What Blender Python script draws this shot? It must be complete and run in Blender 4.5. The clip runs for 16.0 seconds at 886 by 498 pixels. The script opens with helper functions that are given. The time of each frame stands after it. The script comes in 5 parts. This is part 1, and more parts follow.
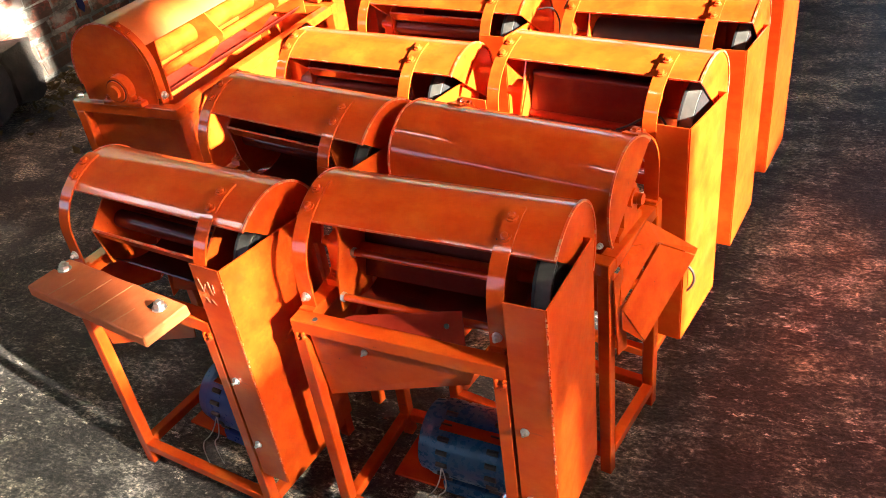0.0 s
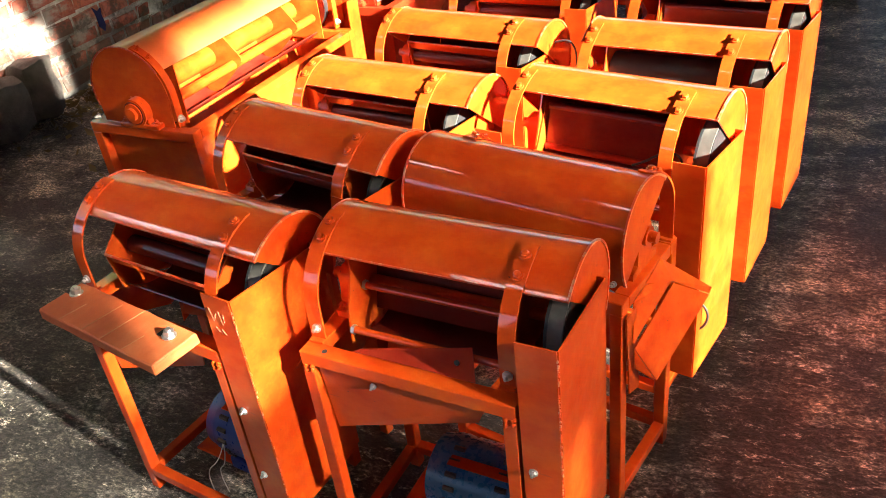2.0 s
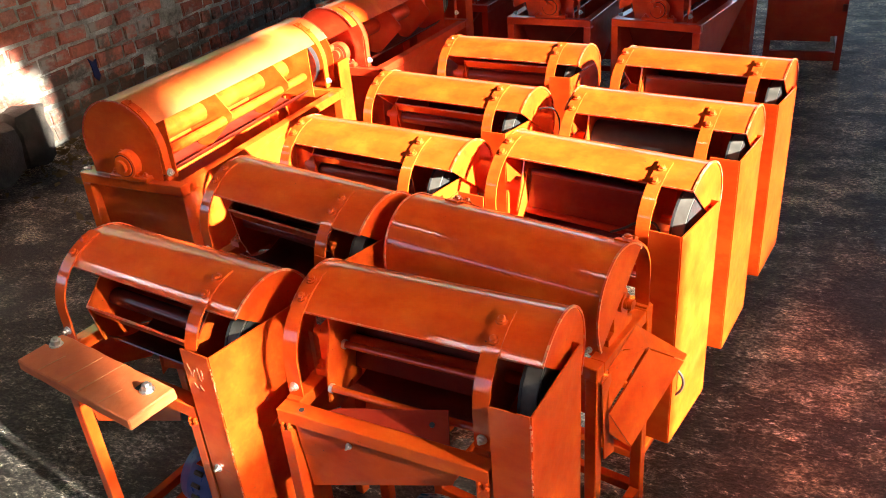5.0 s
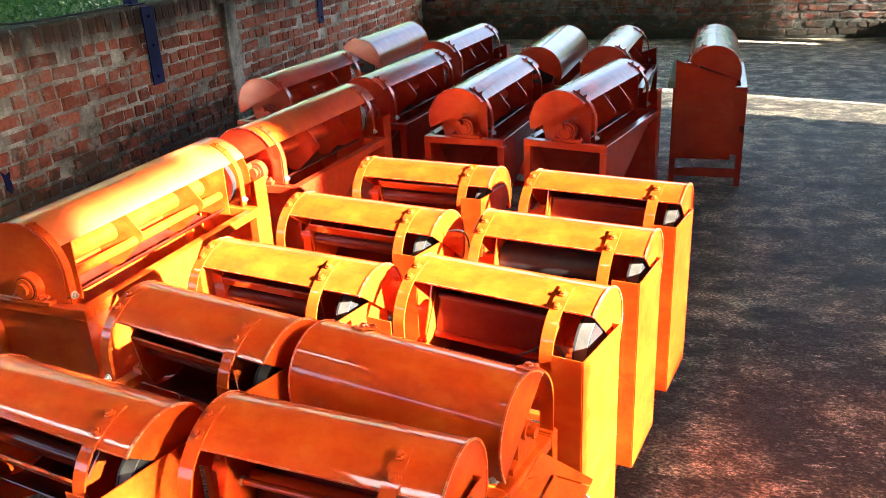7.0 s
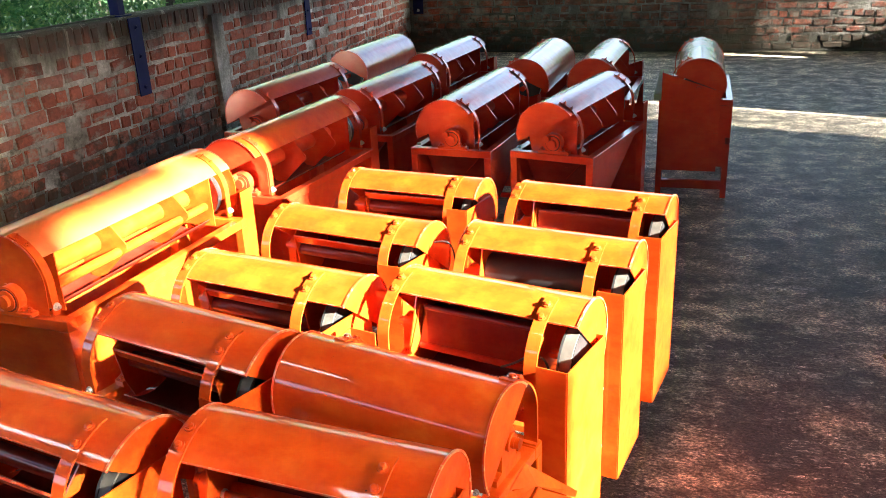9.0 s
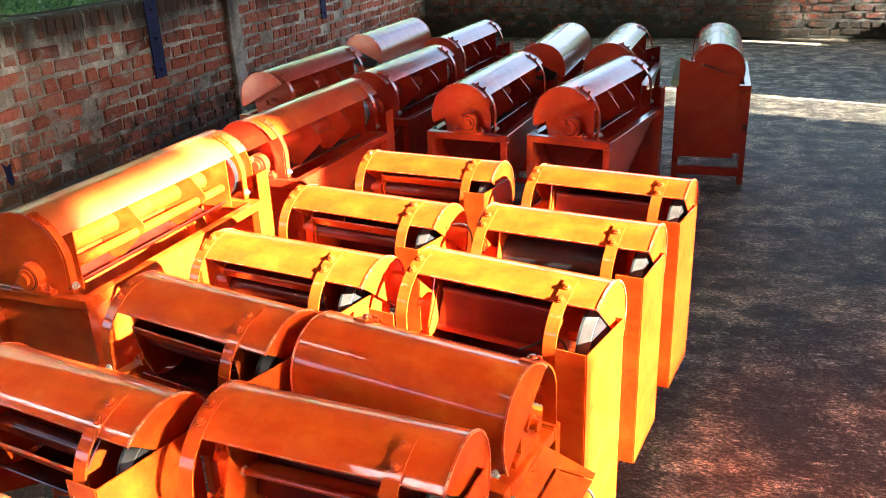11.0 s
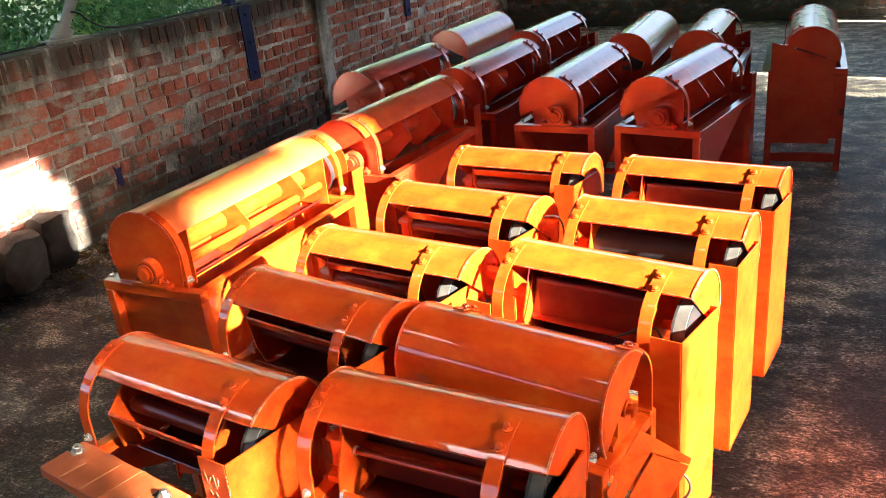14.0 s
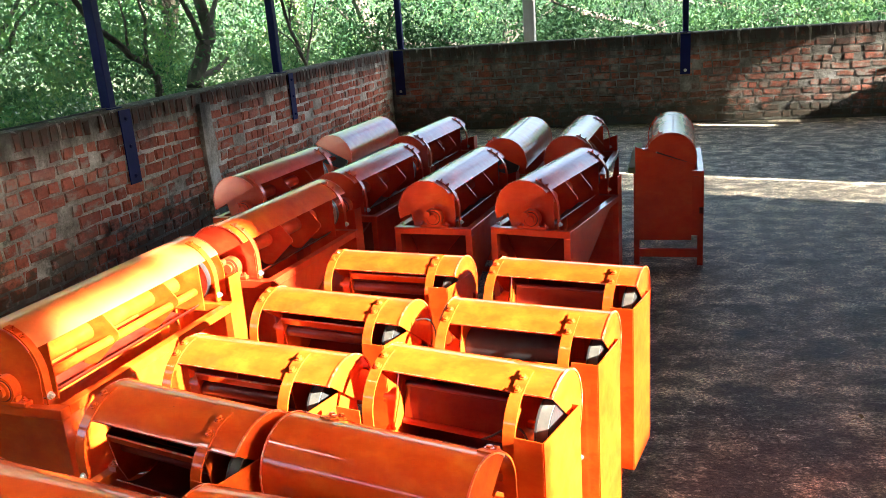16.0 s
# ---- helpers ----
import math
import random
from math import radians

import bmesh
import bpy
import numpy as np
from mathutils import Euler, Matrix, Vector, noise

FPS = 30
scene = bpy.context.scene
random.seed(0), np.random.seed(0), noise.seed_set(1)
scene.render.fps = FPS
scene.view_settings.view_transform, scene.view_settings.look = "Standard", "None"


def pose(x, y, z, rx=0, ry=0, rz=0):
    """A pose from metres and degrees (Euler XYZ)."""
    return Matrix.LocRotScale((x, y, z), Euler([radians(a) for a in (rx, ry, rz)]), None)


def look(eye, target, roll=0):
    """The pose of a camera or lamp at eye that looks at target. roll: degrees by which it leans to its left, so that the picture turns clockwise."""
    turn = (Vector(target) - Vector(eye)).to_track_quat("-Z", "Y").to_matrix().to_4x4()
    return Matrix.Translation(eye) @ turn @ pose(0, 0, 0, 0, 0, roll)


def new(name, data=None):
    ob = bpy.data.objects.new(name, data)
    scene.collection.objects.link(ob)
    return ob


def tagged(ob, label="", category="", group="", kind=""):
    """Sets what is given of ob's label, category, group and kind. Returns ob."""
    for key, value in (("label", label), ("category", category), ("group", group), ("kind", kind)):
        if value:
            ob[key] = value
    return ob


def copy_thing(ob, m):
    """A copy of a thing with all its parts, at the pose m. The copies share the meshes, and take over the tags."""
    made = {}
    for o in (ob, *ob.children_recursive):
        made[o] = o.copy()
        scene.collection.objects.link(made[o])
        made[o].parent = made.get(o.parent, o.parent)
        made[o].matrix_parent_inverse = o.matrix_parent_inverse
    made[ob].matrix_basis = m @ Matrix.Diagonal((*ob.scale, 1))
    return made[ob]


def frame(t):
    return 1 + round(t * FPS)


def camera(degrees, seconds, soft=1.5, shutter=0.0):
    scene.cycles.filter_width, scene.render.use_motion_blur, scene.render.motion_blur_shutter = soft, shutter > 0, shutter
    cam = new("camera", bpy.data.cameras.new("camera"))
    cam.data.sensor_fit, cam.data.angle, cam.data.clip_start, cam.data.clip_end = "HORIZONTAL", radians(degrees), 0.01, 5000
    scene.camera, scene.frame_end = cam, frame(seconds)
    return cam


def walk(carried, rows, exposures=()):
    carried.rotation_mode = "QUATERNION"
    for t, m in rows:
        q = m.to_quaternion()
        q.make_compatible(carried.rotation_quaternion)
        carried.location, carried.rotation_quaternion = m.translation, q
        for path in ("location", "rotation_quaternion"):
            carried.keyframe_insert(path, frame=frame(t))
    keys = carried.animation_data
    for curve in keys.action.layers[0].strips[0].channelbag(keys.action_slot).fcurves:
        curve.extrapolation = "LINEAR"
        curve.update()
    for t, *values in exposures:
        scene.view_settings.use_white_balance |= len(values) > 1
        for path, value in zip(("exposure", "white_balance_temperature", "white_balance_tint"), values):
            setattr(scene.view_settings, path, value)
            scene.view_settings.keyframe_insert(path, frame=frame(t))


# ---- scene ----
# camera and its way
cam = camera(56.37, 16.0, soft=0.8)
PATH = [
    (0, (0.327, 0.024, 1.624), (-0.371, 1.528, 0.506), -8.29),
    (0.5, (0.326, 0.051, 1.636), (-0.380, 1.566, 0.538), -8.22),
    (1, (0.333, 0.067, 1.629), (-0.381, 1.585, 0.540), -8.16),
    (1.5, (0.332, 0.069, 1.636), (-0.390, 1.586, 0.552), -8.00),
    (2, (0.319, 0.046, 1.643), (-0.410, 1.567, 0.568), -7.33),
    (2.5, (0.321, 0.038, 1.647), (-0.411, 1.561, 0.577), -6.94),
    (3, (0.331, 0.048, 1.655), (-0.405, 1.586, 0.609), -6.40),
    (5.5, (0.347, 0.036, 1.674), (-0.345, 1.670, 0.750), -4.17),
    (6, (0.362, 0.049, 1.682), (-0.277, 1.738, 0.822), -3.17),
    (6.5, (0.380, 0.059, 1.709), (-0.217, 1.794, 0.913), -3.08),
    (7, (0.395, 0.066, 1.725), (-0.184, 1.826, 0.971), -3.00),
    (7.5, (0.409, 0.070, 1.729), (-0.159, 1.841, 0.992), -2.94),
    (8, (0.409, 0.073, 1.729), (-0.152, 1.850, 1.002), -2.89),
    (10.5, (0.391, 0.068, 1.707), (-0.168, 1.841, 0.968), -2.34),
    (11, (0.385, 0.066, 1.707), (-0.194, 1.825, 0.950), -2.49),
    (11.5, (0.379, 0.062, 1.705), (-0.211, 1.814, 0.940), -2.59),
    (12, (0.384, 0.057, 1.709), (-0.207, 1.807, 0.942), -2.63),
    (12.5, (0.382, 0.050, 1.713), (-0.210, 1.798, 0.943), -2.64),
    (13, (0.380, 0.061, 1.707), (-0.255, 1.789, 0.926), -3.09),
    (13.5, (0.370, 0.036, 1.719), (-0.325, 1.745, 0.946), -4.02),
    (14, (0.381, -0.014, 1.738), (-0.385, 1.670, 0.978), -5.61),
    (14.5, (0.436, -0.057, 1.716), (-0.300, 1.628, 0.930), -5.98),
    (15, (0.461, -0.117, 1.736), (-0.228, 1.587, 0.946), -5.83),
    (15.5, (0.444, -0.086, 1.745), (-0.200, 1.669, 1.034), -4.98),
    (16, (0.468, -0.016, 1.772), (-0.072, 1.826, 1.209), -4.27),
]
walk(cam, [(t, look(eye, target, roll)) for t, eye, target, roll in PATH], [(0.0, 4.0, 6480, 12), (3.0, 3.95, 6480, 12), (5.5, 3.95, 6480, 12), (6.2, 4.12, 6480, 12), (7.0, 4.55, 6480, 12), (8.0, 4.62, 6480, 12), (10.5, 4.55, 6480, 12), (12.5, 4.5, 6480, 12), (14.5, 4.32, 6480, 12), (16.0, 4.45, 6480, 12)])

# ---- world and light ----
SUN_ELEV, SUN_AZ = radians(23), radians(-16)   # azimuth from +x towards +y
world = bpy.data.worlds.new("sky")
world.use_nodes = True
scene.world = world
wt = world.node_tree
sky = wt.nodes.new("ShaderNodeTexSky")
sky.sky_type, sky.sun_disc, sky.air_density, sky.dust_density, sky.ozone_density = "NISHITA", False, 0.85, 4.5, 0.7
sky.sun_elevation, sky.sun_rotation = SUN_ELEV, radians(90) - SUN_AZ
wt.links.new(sky.outputs[0], wt.nodes["Background"].inputs[0])
wt.nodes["Background"].inputs[1].default_value = 0.06
sun_data = bpy.data.lights.new("sun", "SUN")
sun_data.energy, sun_data.angle, sun_data.color = 5.0, radians(1.0), (1.0, 0.93, 0.80)
sun = new("sun", sun_data)
to_sun = Vector((math.cos(SUN_ELEV) * math.cos(SUN_AZ), math.cos(SUN_ELEV) * math.sin(SUN_AZ), math.sin(SUN_ELEV)))
sun.matrix_world = look(tuple(to_sun * 30), (0, 0, 0))


# ---- materials ----
def material(name):
    m = bpy.data.materials.new(name)
    m.use_nodes = True
    return m, m.node_tree.nodes, m.node_tree.links, m.node_tree.nodes["Principled BSDF"]


def ramp_of(nodes, stops):
    r = nodes.new("ShaderNodeValToRGB")
    while len(r.color_ramp.elements) < len(stops):
        r.color_ramp.elements.new(0.5)
    for e, (p, c) in zip(r.color_ramp.elements, stops):
        e.position, e.color = p, (*c, 1)
    return r


def noise_of(nodes, links, scale, detail=4, rough=0.55, coord="Object", stretch=None):
    tc = nodes.new("ShaderNodeTexCoord")
    n = nodes.new("ShaderNodeTexNoise")
    n.inputs["Scale"].default_value, n.inputs["Detail"].default_value, n.inputs["Roughness"].default_value = scale, detail, rough
    if stretch:
        mp = nodes.new("ShaderNodeMapping")
        mp.inputs["Scale"].default_value = stretch
        links.new(tc.outputs[coord], mp.inputs[0])
        links.new(mp.outputs[0], n.inputs[0])
    else:
        links.new(tc.outputs[coord], n.inputs[0])
    return n


def bump_of(nodes, links, bsdf, height, strength, distance):
    b = nodes.new("ShaderNodeBump")
    b.inputs["Strength"].default_value, b.inputs["Distance"].default_value = strength, distance
    links.new(height, b.inputs["Height"])
    links.new(b.outputs[0], bsdf.inputs["Normal"])


def simple(name, stops, scale=6, rough=0.5, metal=0.0, bump=0.15, dist=0.002, stretch=None, detail=5, rough_var=0.1):
    m, nodes, links, bsdf = material(name)
    n = noise_of(nodes, links, scale, detail, stretch=stretch)
    r = ramp_of(nodes, stops)
    links.new(n.outputs[0], r.inputs[0])
    links.new(r.outputs[0], bsdf.inputs["Base Color"])
    fine = noise_of(nodes, links, scale * 9, 3, stretch=stretch)
    mr = nodes.new("ShaderNodeMapRange")
    mr.inputs[3].default_value, mr.inputs[4].default_value = rough - rough_var, rough + rough_var
    links.new(fine.outputs[0], mr.inputs[0])
    links.new(mr.outputs[0], bsdf.inputs["Roughness"])
    bsdf.inputs["Metallic"].default_value = metal
    bump_of(nodes, links, bsdf, fine.outputs[0], bump, dist)
    return m



def mixed(nodes, links, fac, a, b, blend="MIX"):
    mx = nodes.new("ShaderNodeMix")
    mx.data_type, mx.blend_type = "RGBA", blend
    if isinstance(fac, float):
        mx.inputs[0].default_value = fac
    else:
        links.new(fac, mx.inputs[0])
    for k, v in ((6, a), (7, b)):
        if isinstance(v, tuple):
            mx.inputs[k].default_value = (*v, 1)
        else:
            links.new(v, mx.inputs[k])
    return mx.outputs[2]


def enamel(name, stops, rough=0.42, gloss=0.07, coat=0.85, chips=0.735, haze=(0.03, 0.14)):
    """Brushed-on glossy enamel: thick and thin coats, faint runs, dust, scratches and small chips."""
    m, nodes, links, bsdf = material(name)
    n = noise_of(nodes, links, 5.5, 7, 0.66)
    r = ramp_of(nodes, stops)
    links.new(n.outputs[0], r.inputs[0])
    blot = noise_of(nodes, links, 15, 4, 0.6, stretch=(0.55, 1, 1))
    br = ramp_of(nodes, [(0.36, (0.92, 0.72, 0.74)), (0.49, (1, 1, 1)), (0.55, (1.0, 1.0, 1.0)), (0.64, (1.04, 1.34, 1.40))])
    links.new(blot.outputs[0], br.inputs[0])
    col = mixed(nodes, links, 1.0, r.outputs[0], br.outputs[0], "MULTIPLY")
    # dust settled in faint brown films
    film = noise_of(nodes, links, 8, 8, 0.72)
    fr = ramp_of(nodes, [(0.52, (0, 0, 0)), (0.70, (0.06, 0.06, 0.06))])
    links.new(film.outputs[0], fr.inputs[0])
    col = mixed(nodes, links, fr.outputs[0], col, (0.34, 0.16, 0.075))
    # hair scratches down to the primer
    scr = noise_of(nodes, links, 22, 2, 0.5, stretch=(0.25, 3.0, 3.0))
    sc = ramp_of(nodes, [(0.735, (0, 0, 0)), (0.75, (0.5, 0.5, 0.5))])
    links.new(scr.outputs[0], sc.inputs[0])
    col = mixed(nodes, links, sc.outputs[0], col, (0.30, 0.055, 0.03))
    chip = noise_of(nodes, links, 75, 3, 0.6)
    cr = ramp_of(nodes, [(chips, (0, 0, 0)), (chips + 0.025, (1, 1, 1))])
    links.new(chip.outputs[0], cr.inputs[0])
    col = mixed(nodes, links, cr.outputs[0], col, (0.10, 0.03, 0.015))
    links.new(col, bsdf.inputs["Base Color"])
    dust = noise_of(nodes, links, 26, 6, 0.7)
    mr = nodes.new("ShaderNodeMapRange")
    mr.inputs[1].default_value, mr.inputs[2].default_value = 0.3, 0.8
    mr.inputs[3].default_value, mr.inputs[4].default_value = rough - 0.05, rough + 0.10
    links.new(dust.outputs[0], mr.inputs[0])
    links.new(mr.outputs[0], bsdf.inputs["Roughness"])
    cm = nodes.new("ShaderNodeMapRange")
    cm.inputs[1].default_value, cm.inputs[2].default_value = 0.4, 0.8
    cm.inputs[3].default_value, cm.inputs[4].default_value = haze
    links.new(dust.outputs[0], cm.inputs[0])
    links.new(cm.outputs[0], bsdf.inputs["Coat Roughness"])
    bsdf.inputs["Coat Weight"].default_value = coat
    bsdf.inputs["Specular IOR Level"].default_value = gloss
    # orange peel and brush drag
    wave = noise_of(nodes, links, 16, 3, 0.5)
    fine = noise_of(nodes, links, 120, 3, 0.6)
    sm = nodes.new("ShaderNodeMath")
    sm.operation = "MULTIPLY_ADD"
    sm.inputs[1].default_value = 0.12
    links.new(fine.outputs[0], sm.inputs[0])
    links.new(wave.outputs[0], sm.inputs[2])
    bump_of(nodes, links, bsdf, sm.outputs[0], 0.07, 0.003)
    return m


def worn_edge(name, paint, bare, amount=0.50):
    """Enamel rubbed through to pale metal in broken runs, for sheet edges."""
    m, nodes, links, bsdf = material(name)
    n = noise_of(nodes, links, 38, 5, 0.7)
    r = ramp_of(nodes, [(amount, (0, 0, 0)), (amount + 0.07, (1, 1, 1))])
    links.new(n.outputs[0], r.inputs[0])
    links.new(mixed(nodes, links, r.outputs[0], paint, bare), bsdf.inputs["Base Color"])
    mr = nodes.new("ShaderNodeMapRange")
    mr.inputs[3].default_value, mr.inputs[4].default_value = 0.0, 0.35
    links.new(r.outputs[0], mr.inputs[0])
    links.new(mr.outputs[0], bsdf.inputs["Metallic"])
    bsdf.inputs["Roughness"].default_value = 0.38
    bump_of(nodes, links, bsdf, n.outputs[0], 0.5, 0.002)
    return m


ORANGE = enamel("orange_enamel", [(0.28, (0.50, 0.044, 0.004)), (0.50, (0.58, 0.061, 0.0055)), (0.72, (0.67, 0.096, 0.008))], coat=1.0)
ORANGE.node_tree.nodes["Principled BSDF"].inputs["Coat IOR"].default_value = 1.6
# lighter orange with boosted, yellow-tinted gloss: the sun's glare put into the paint
GLARE_ORANGE = enamel("glare_orange_enamel", [(0.25, (0.62, 0.072, 0.005)), (0.55, (0.68, 0.090, 0.008)), (0.8, (0.74, 0.115, 0.012))], 0.50, 0.9)
GLARE_ORANGE.node_tree.nodes["Principled BSDF"].inputs["IOR"].default_value = 2.0
GLARE_ORANGE.node_tree.nodes["Principled BSDF"].inputs["Specular Tint"].default_value = (1.0, 0.86, 0.50, 1)
RED_ORANGE = enamel("red_orange_enamel", [(0.25, (0.52, 0.035, 0.009)), (0.6, (0.59, 0.043, 0.011)), (0.85, (0.64, 0.053, 0.014))], coat=1.0, haze=(0.13, 0.30))
RED_ORANGE.node_tree.nodes["Principled BSDF"].inputs["Coat IOR"].default_value = 1.85
OXIDE = enamel("oxide_red_enamel", [(0.3, (0.26, 0.020, 0.008)), (0.7, (0.34, 0.030, 0.010))], 0.5)
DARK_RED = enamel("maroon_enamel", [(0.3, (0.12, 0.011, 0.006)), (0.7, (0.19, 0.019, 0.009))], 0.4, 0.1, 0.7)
WORN = worn_edge("worn_orange_edge", (0.66, 0.060, 0.008), (0.62, 0.24, 0.13), 0.50)
WORN_RED = worn_edge("worn_red_edge", (0.52, 0.028, 0.009), (0.60, 0.24, 0.15), 0.52)
ZINC = simple("zinc_bolt", [(0.3, (0.5, 0.5, 0.5)), (0.7, (0.75, 0.75, 0.72))], 40, 0.35, 0.9)
BLACK = simple("black_iron", [(0.3, (0.012, 0.012, 0.013)), (0.8, (0.04, 0.04, 0.04))], 12, 0.45, 0.2)
PULLEY = simple("worn_pulley_iron", [(0.35, (0.05, 0.05, 0.045)), (0.6, (0.10, 0.098, 0.085)), (0.8, (0.18, 0.17, 0.145))], 14, 0.5, 0.2)
STEEL = simple("bright_steel", [(0.3, (0.45, 0.44, 0.42)), (0.7, (0.7, 0.69, 0.66))], 20, 0.3, 0.9)
BLUE = simple("blue_motor_paint", [(0.3, (0.008, 0.035, 0.20)), (0.7, (0.013, 0.06, 0.29))], 8, 0.3)
TEAL = simple("teal_motor_paint", [(0.3, (0.012, 0.085, 0.20)), (0.7, (0.020, 0.13, 0.28))], 8, 0.28)
POST_BLUE = simple("navy_post_paint", [(0.3, (0.004, 0.007, 0.055)), (0.7, (0.007, 0.011, 0.085))], 5, 0.55)
POST_BLUE.node_tree.nodes["Principled BSDF"].inputs["Specular IOR Level"].default_value = 0.15
WOOD = simple("painted_plank", [(0.25, (0.54, 0.090, 0.018)), (0.5, (0.64, 0.13, 0.030)), (0.62, (0.70, 0.17, 0.048)), (0.8, (0.75, 0.26, 0.10))], 9, 0.62, 0, 0.4, 0.002, stretch=(1.6, 1, 4))
PALE_WOOD_LINE = simple("sawn_wood", [(0.3, (0.60, 0.20, 0.07)), (0.7, (0.72, 0.32, 0.14))], 30, 0.7)
RUBBER = simple("rubber", [(0.3, (0.01, 0.01, 0.01)), (0.8, (0.03, 0.03, 0.03))], 20, 0.6)
CABLE = simple("cable", [(0.3, (0.5, 0.5, 0.48)), (0.8, (0.65, 0.65, 0.6))], 20, 0.5)
PIPE_WHITE = simple("dusty_white_pipe", [(0.3, (0.17, 0.18, 0.19)), (0.8, (0.27, 0.28, 0.29))], 9, 0.7)
GREY_POST = simple("white_post_paint", [(0.3, (0.55, 0.56, 0.58)), (0.8, (0.7, 0.7, 0.72))], 6, 0.6)


CHALK = simple("chalk", [(0.40, (0.62, 0.07, 0.015)), (0.55, (0.66, 0.20, 0.10)), (0.7, (0.7, 0.42, 0.32))], 160, 0.9)
GREEN_BOARD = simple("pale_green_paint", [(0.3, (0.30, 0.38, 0.20)), (0.7, (0.42, 0.48, 0.28))], 7, 0.85)
BARK = simple("bark", [(0.3, (0.03, 0.026, 0.021)), (0.7, (0.10, 0.09, 0.076))], 9, 0.9, 0, 0.8, 0.02, stretch=(1, 1, 0.25))
STONE = simple("rough_stone", [(0.3, (0.030, 0.027, 0.024)), (0.7, (0.10, 0.088, 0.074))], 9, 0.9, 0, 0.6, 0.01)
PALE_WOOD = simple("pale_wood", [(0.3, (0.38, 0.33, 0.26)), (0.7, (0.52, 0.47, 0.38))], 9, 0.8)
EARTH = simple("weedy_ground", [(0.3, (0.022, 0.040, 0.018)), (0.55, (0.045, 0.070, 0.030)), (0.75, (0.10, 0.105, 0.06))], 3, 0.95, 0, 0.6, 0.03)
# for the unseen walls and slats, kept dark to bounce little light
PLASTER = simple("plaster", [(0.3, (0.07, 0.06, 0.05)), (0.7, (0.13, 0.115, 0.10))], 2, 0.9)
FIBREGLASS, fg_nodes, fg_links = material("milky_fibreglass")[:3]
fg_sheet = fg_nodes.new("ShaderNodeBsdfTranslucent")
fg_links.new(mixed(fg_nodes, fg_links, noise_of(fg_nodes, fg_links, 3, 5).outputs[0], (0.92, 0.92, 0.93), (0.70, 0.70, 0.72)), fg_sheet.inputs[0])
fg_links.new(fg_sheet.outputs[0], fg_nodes["Material Output"].inputs[0])
# underside of the unseen roof, kept dark so glossy covers reflect little
SHEET = simple("dark_roof_sheet", [(0.3, (0.050, 0.034, 0.026)), (0.7, (0.11, 0.080, 0.062))], 2, 0.8)


def place_noise(nodes, links, scale, detail=5, stretch=(1, 1, 1), rough=0.6):
    """Noise by place in the world, the same across neighbouring pieces."""
    g = nodes.new("ShaderNodeNewGeometry")
    mp = nodes.new("ShaderNodeMapping")
    mp.inputs["Scale"].default_value = stretch
    n = nodes.new("ShaderNodeTexNoise")
    n.inputs["Scale"].default_value, n.inputs["Detail"].default_value, n.inputs["Roughness"].default_value = scale, detail, rough
    links.new(g.outputs["Position"], mp.inputs[0])
    links.new(mp.outputs[0], n.inputs[0])
    return n.outputs[0]


def weathered(nodes, links, colour):
    """Dark rain stains that run down from the top of the parapets, and a darker tint towards the bottom."""
    g = nodes.new("ShaderNodeNewGeometry")
    sep = nodes.new("ShaderNodeSeparateXYZ")
    links.new(g.outputs["Position"], sep.inputs[0])
    runs = place_noise(nodes, links, 5.0, 5, (1, 1, 0.16))
    add = nodes.new("ShaderNodeMath")
    add.operation = "MULTIPLY_ADD"
    add.inputs[1].default_value, add.inputs[2].default_value = 0.75, -0.38
    links.new(runs, add.inputs[0])
    tot = nodes.new("ShaderNodeMath")
    links.new(sep.outputs[2], tot.inputs[0])
    links.new(add.outputs[0], tot.inputs[1])
    r = ramp_of(nodes, [(0.0, (0, 0, 0)), (1.0, (1, 1, 1))])
    mr = nodes.new("ShaderNodeMapRange")
    mr.inputs[1].default_value, mr.inputs[2].default_value, mr.inputs[3].default_value, mr.inputs[4].default_value = 0.90, 1.10, 0.0, 0.90
    links.new(tot.outputs[0], mr.inputs[0])
    dark = mixed(nodes, links, mr.outputs[0], colour, (0.035, 0.032, 0.028))
    drips = place_noise(nodes, links, 14.0, 4, (1, 1, 0.10))
    high = nodes.new("ShaderNodeMath")
    high.operation = "MULTIPLY_ADD"
    high.inputs[1].default_value, high.inputs[2].default_value = 0.30, -0.32
    links.new(sep.outputs[2], high.inputs[0])
    both = nodes.new("ShaderNodeMath")
    links.new(drips, both.inputs[0])
    links.new(high.outputs[0], both.inputs[1])
    dr = ramp_of(nodes, [(0.62, (0, 0, 0)), (0.68, (0.8, 0.8, 0.8))])
    links.new(both.outputs[0], dr.inputs[0])
    limed = mixed(nodes, links, dr.outputs[0], dark, (0.34, 0.33, 0.29))
    # noise-edged dark grey-green tint, stronger towards the bottom
    low_noise = place_noise(nodes, links, 6.0, 6, (1, 1, 1.3), 0.7)
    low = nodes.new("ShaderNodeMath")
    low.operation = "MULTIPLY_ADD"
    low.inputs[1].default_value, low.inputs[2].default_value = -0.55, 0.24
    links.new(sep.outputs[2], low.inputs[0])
    low_mask = nodes.new("ShaderNodeMath")
    links.new(low_noise, low_mask.inputs[0])
    links.new(low.outputs[0], low_mask.inputs[1])
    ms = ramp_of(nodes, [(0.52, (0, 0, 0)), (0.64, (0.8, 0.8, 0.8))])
    links.new(low_mask.outputs[0], ms.inputs[0])
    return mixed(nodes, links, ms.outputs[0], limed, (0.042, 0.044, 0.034))


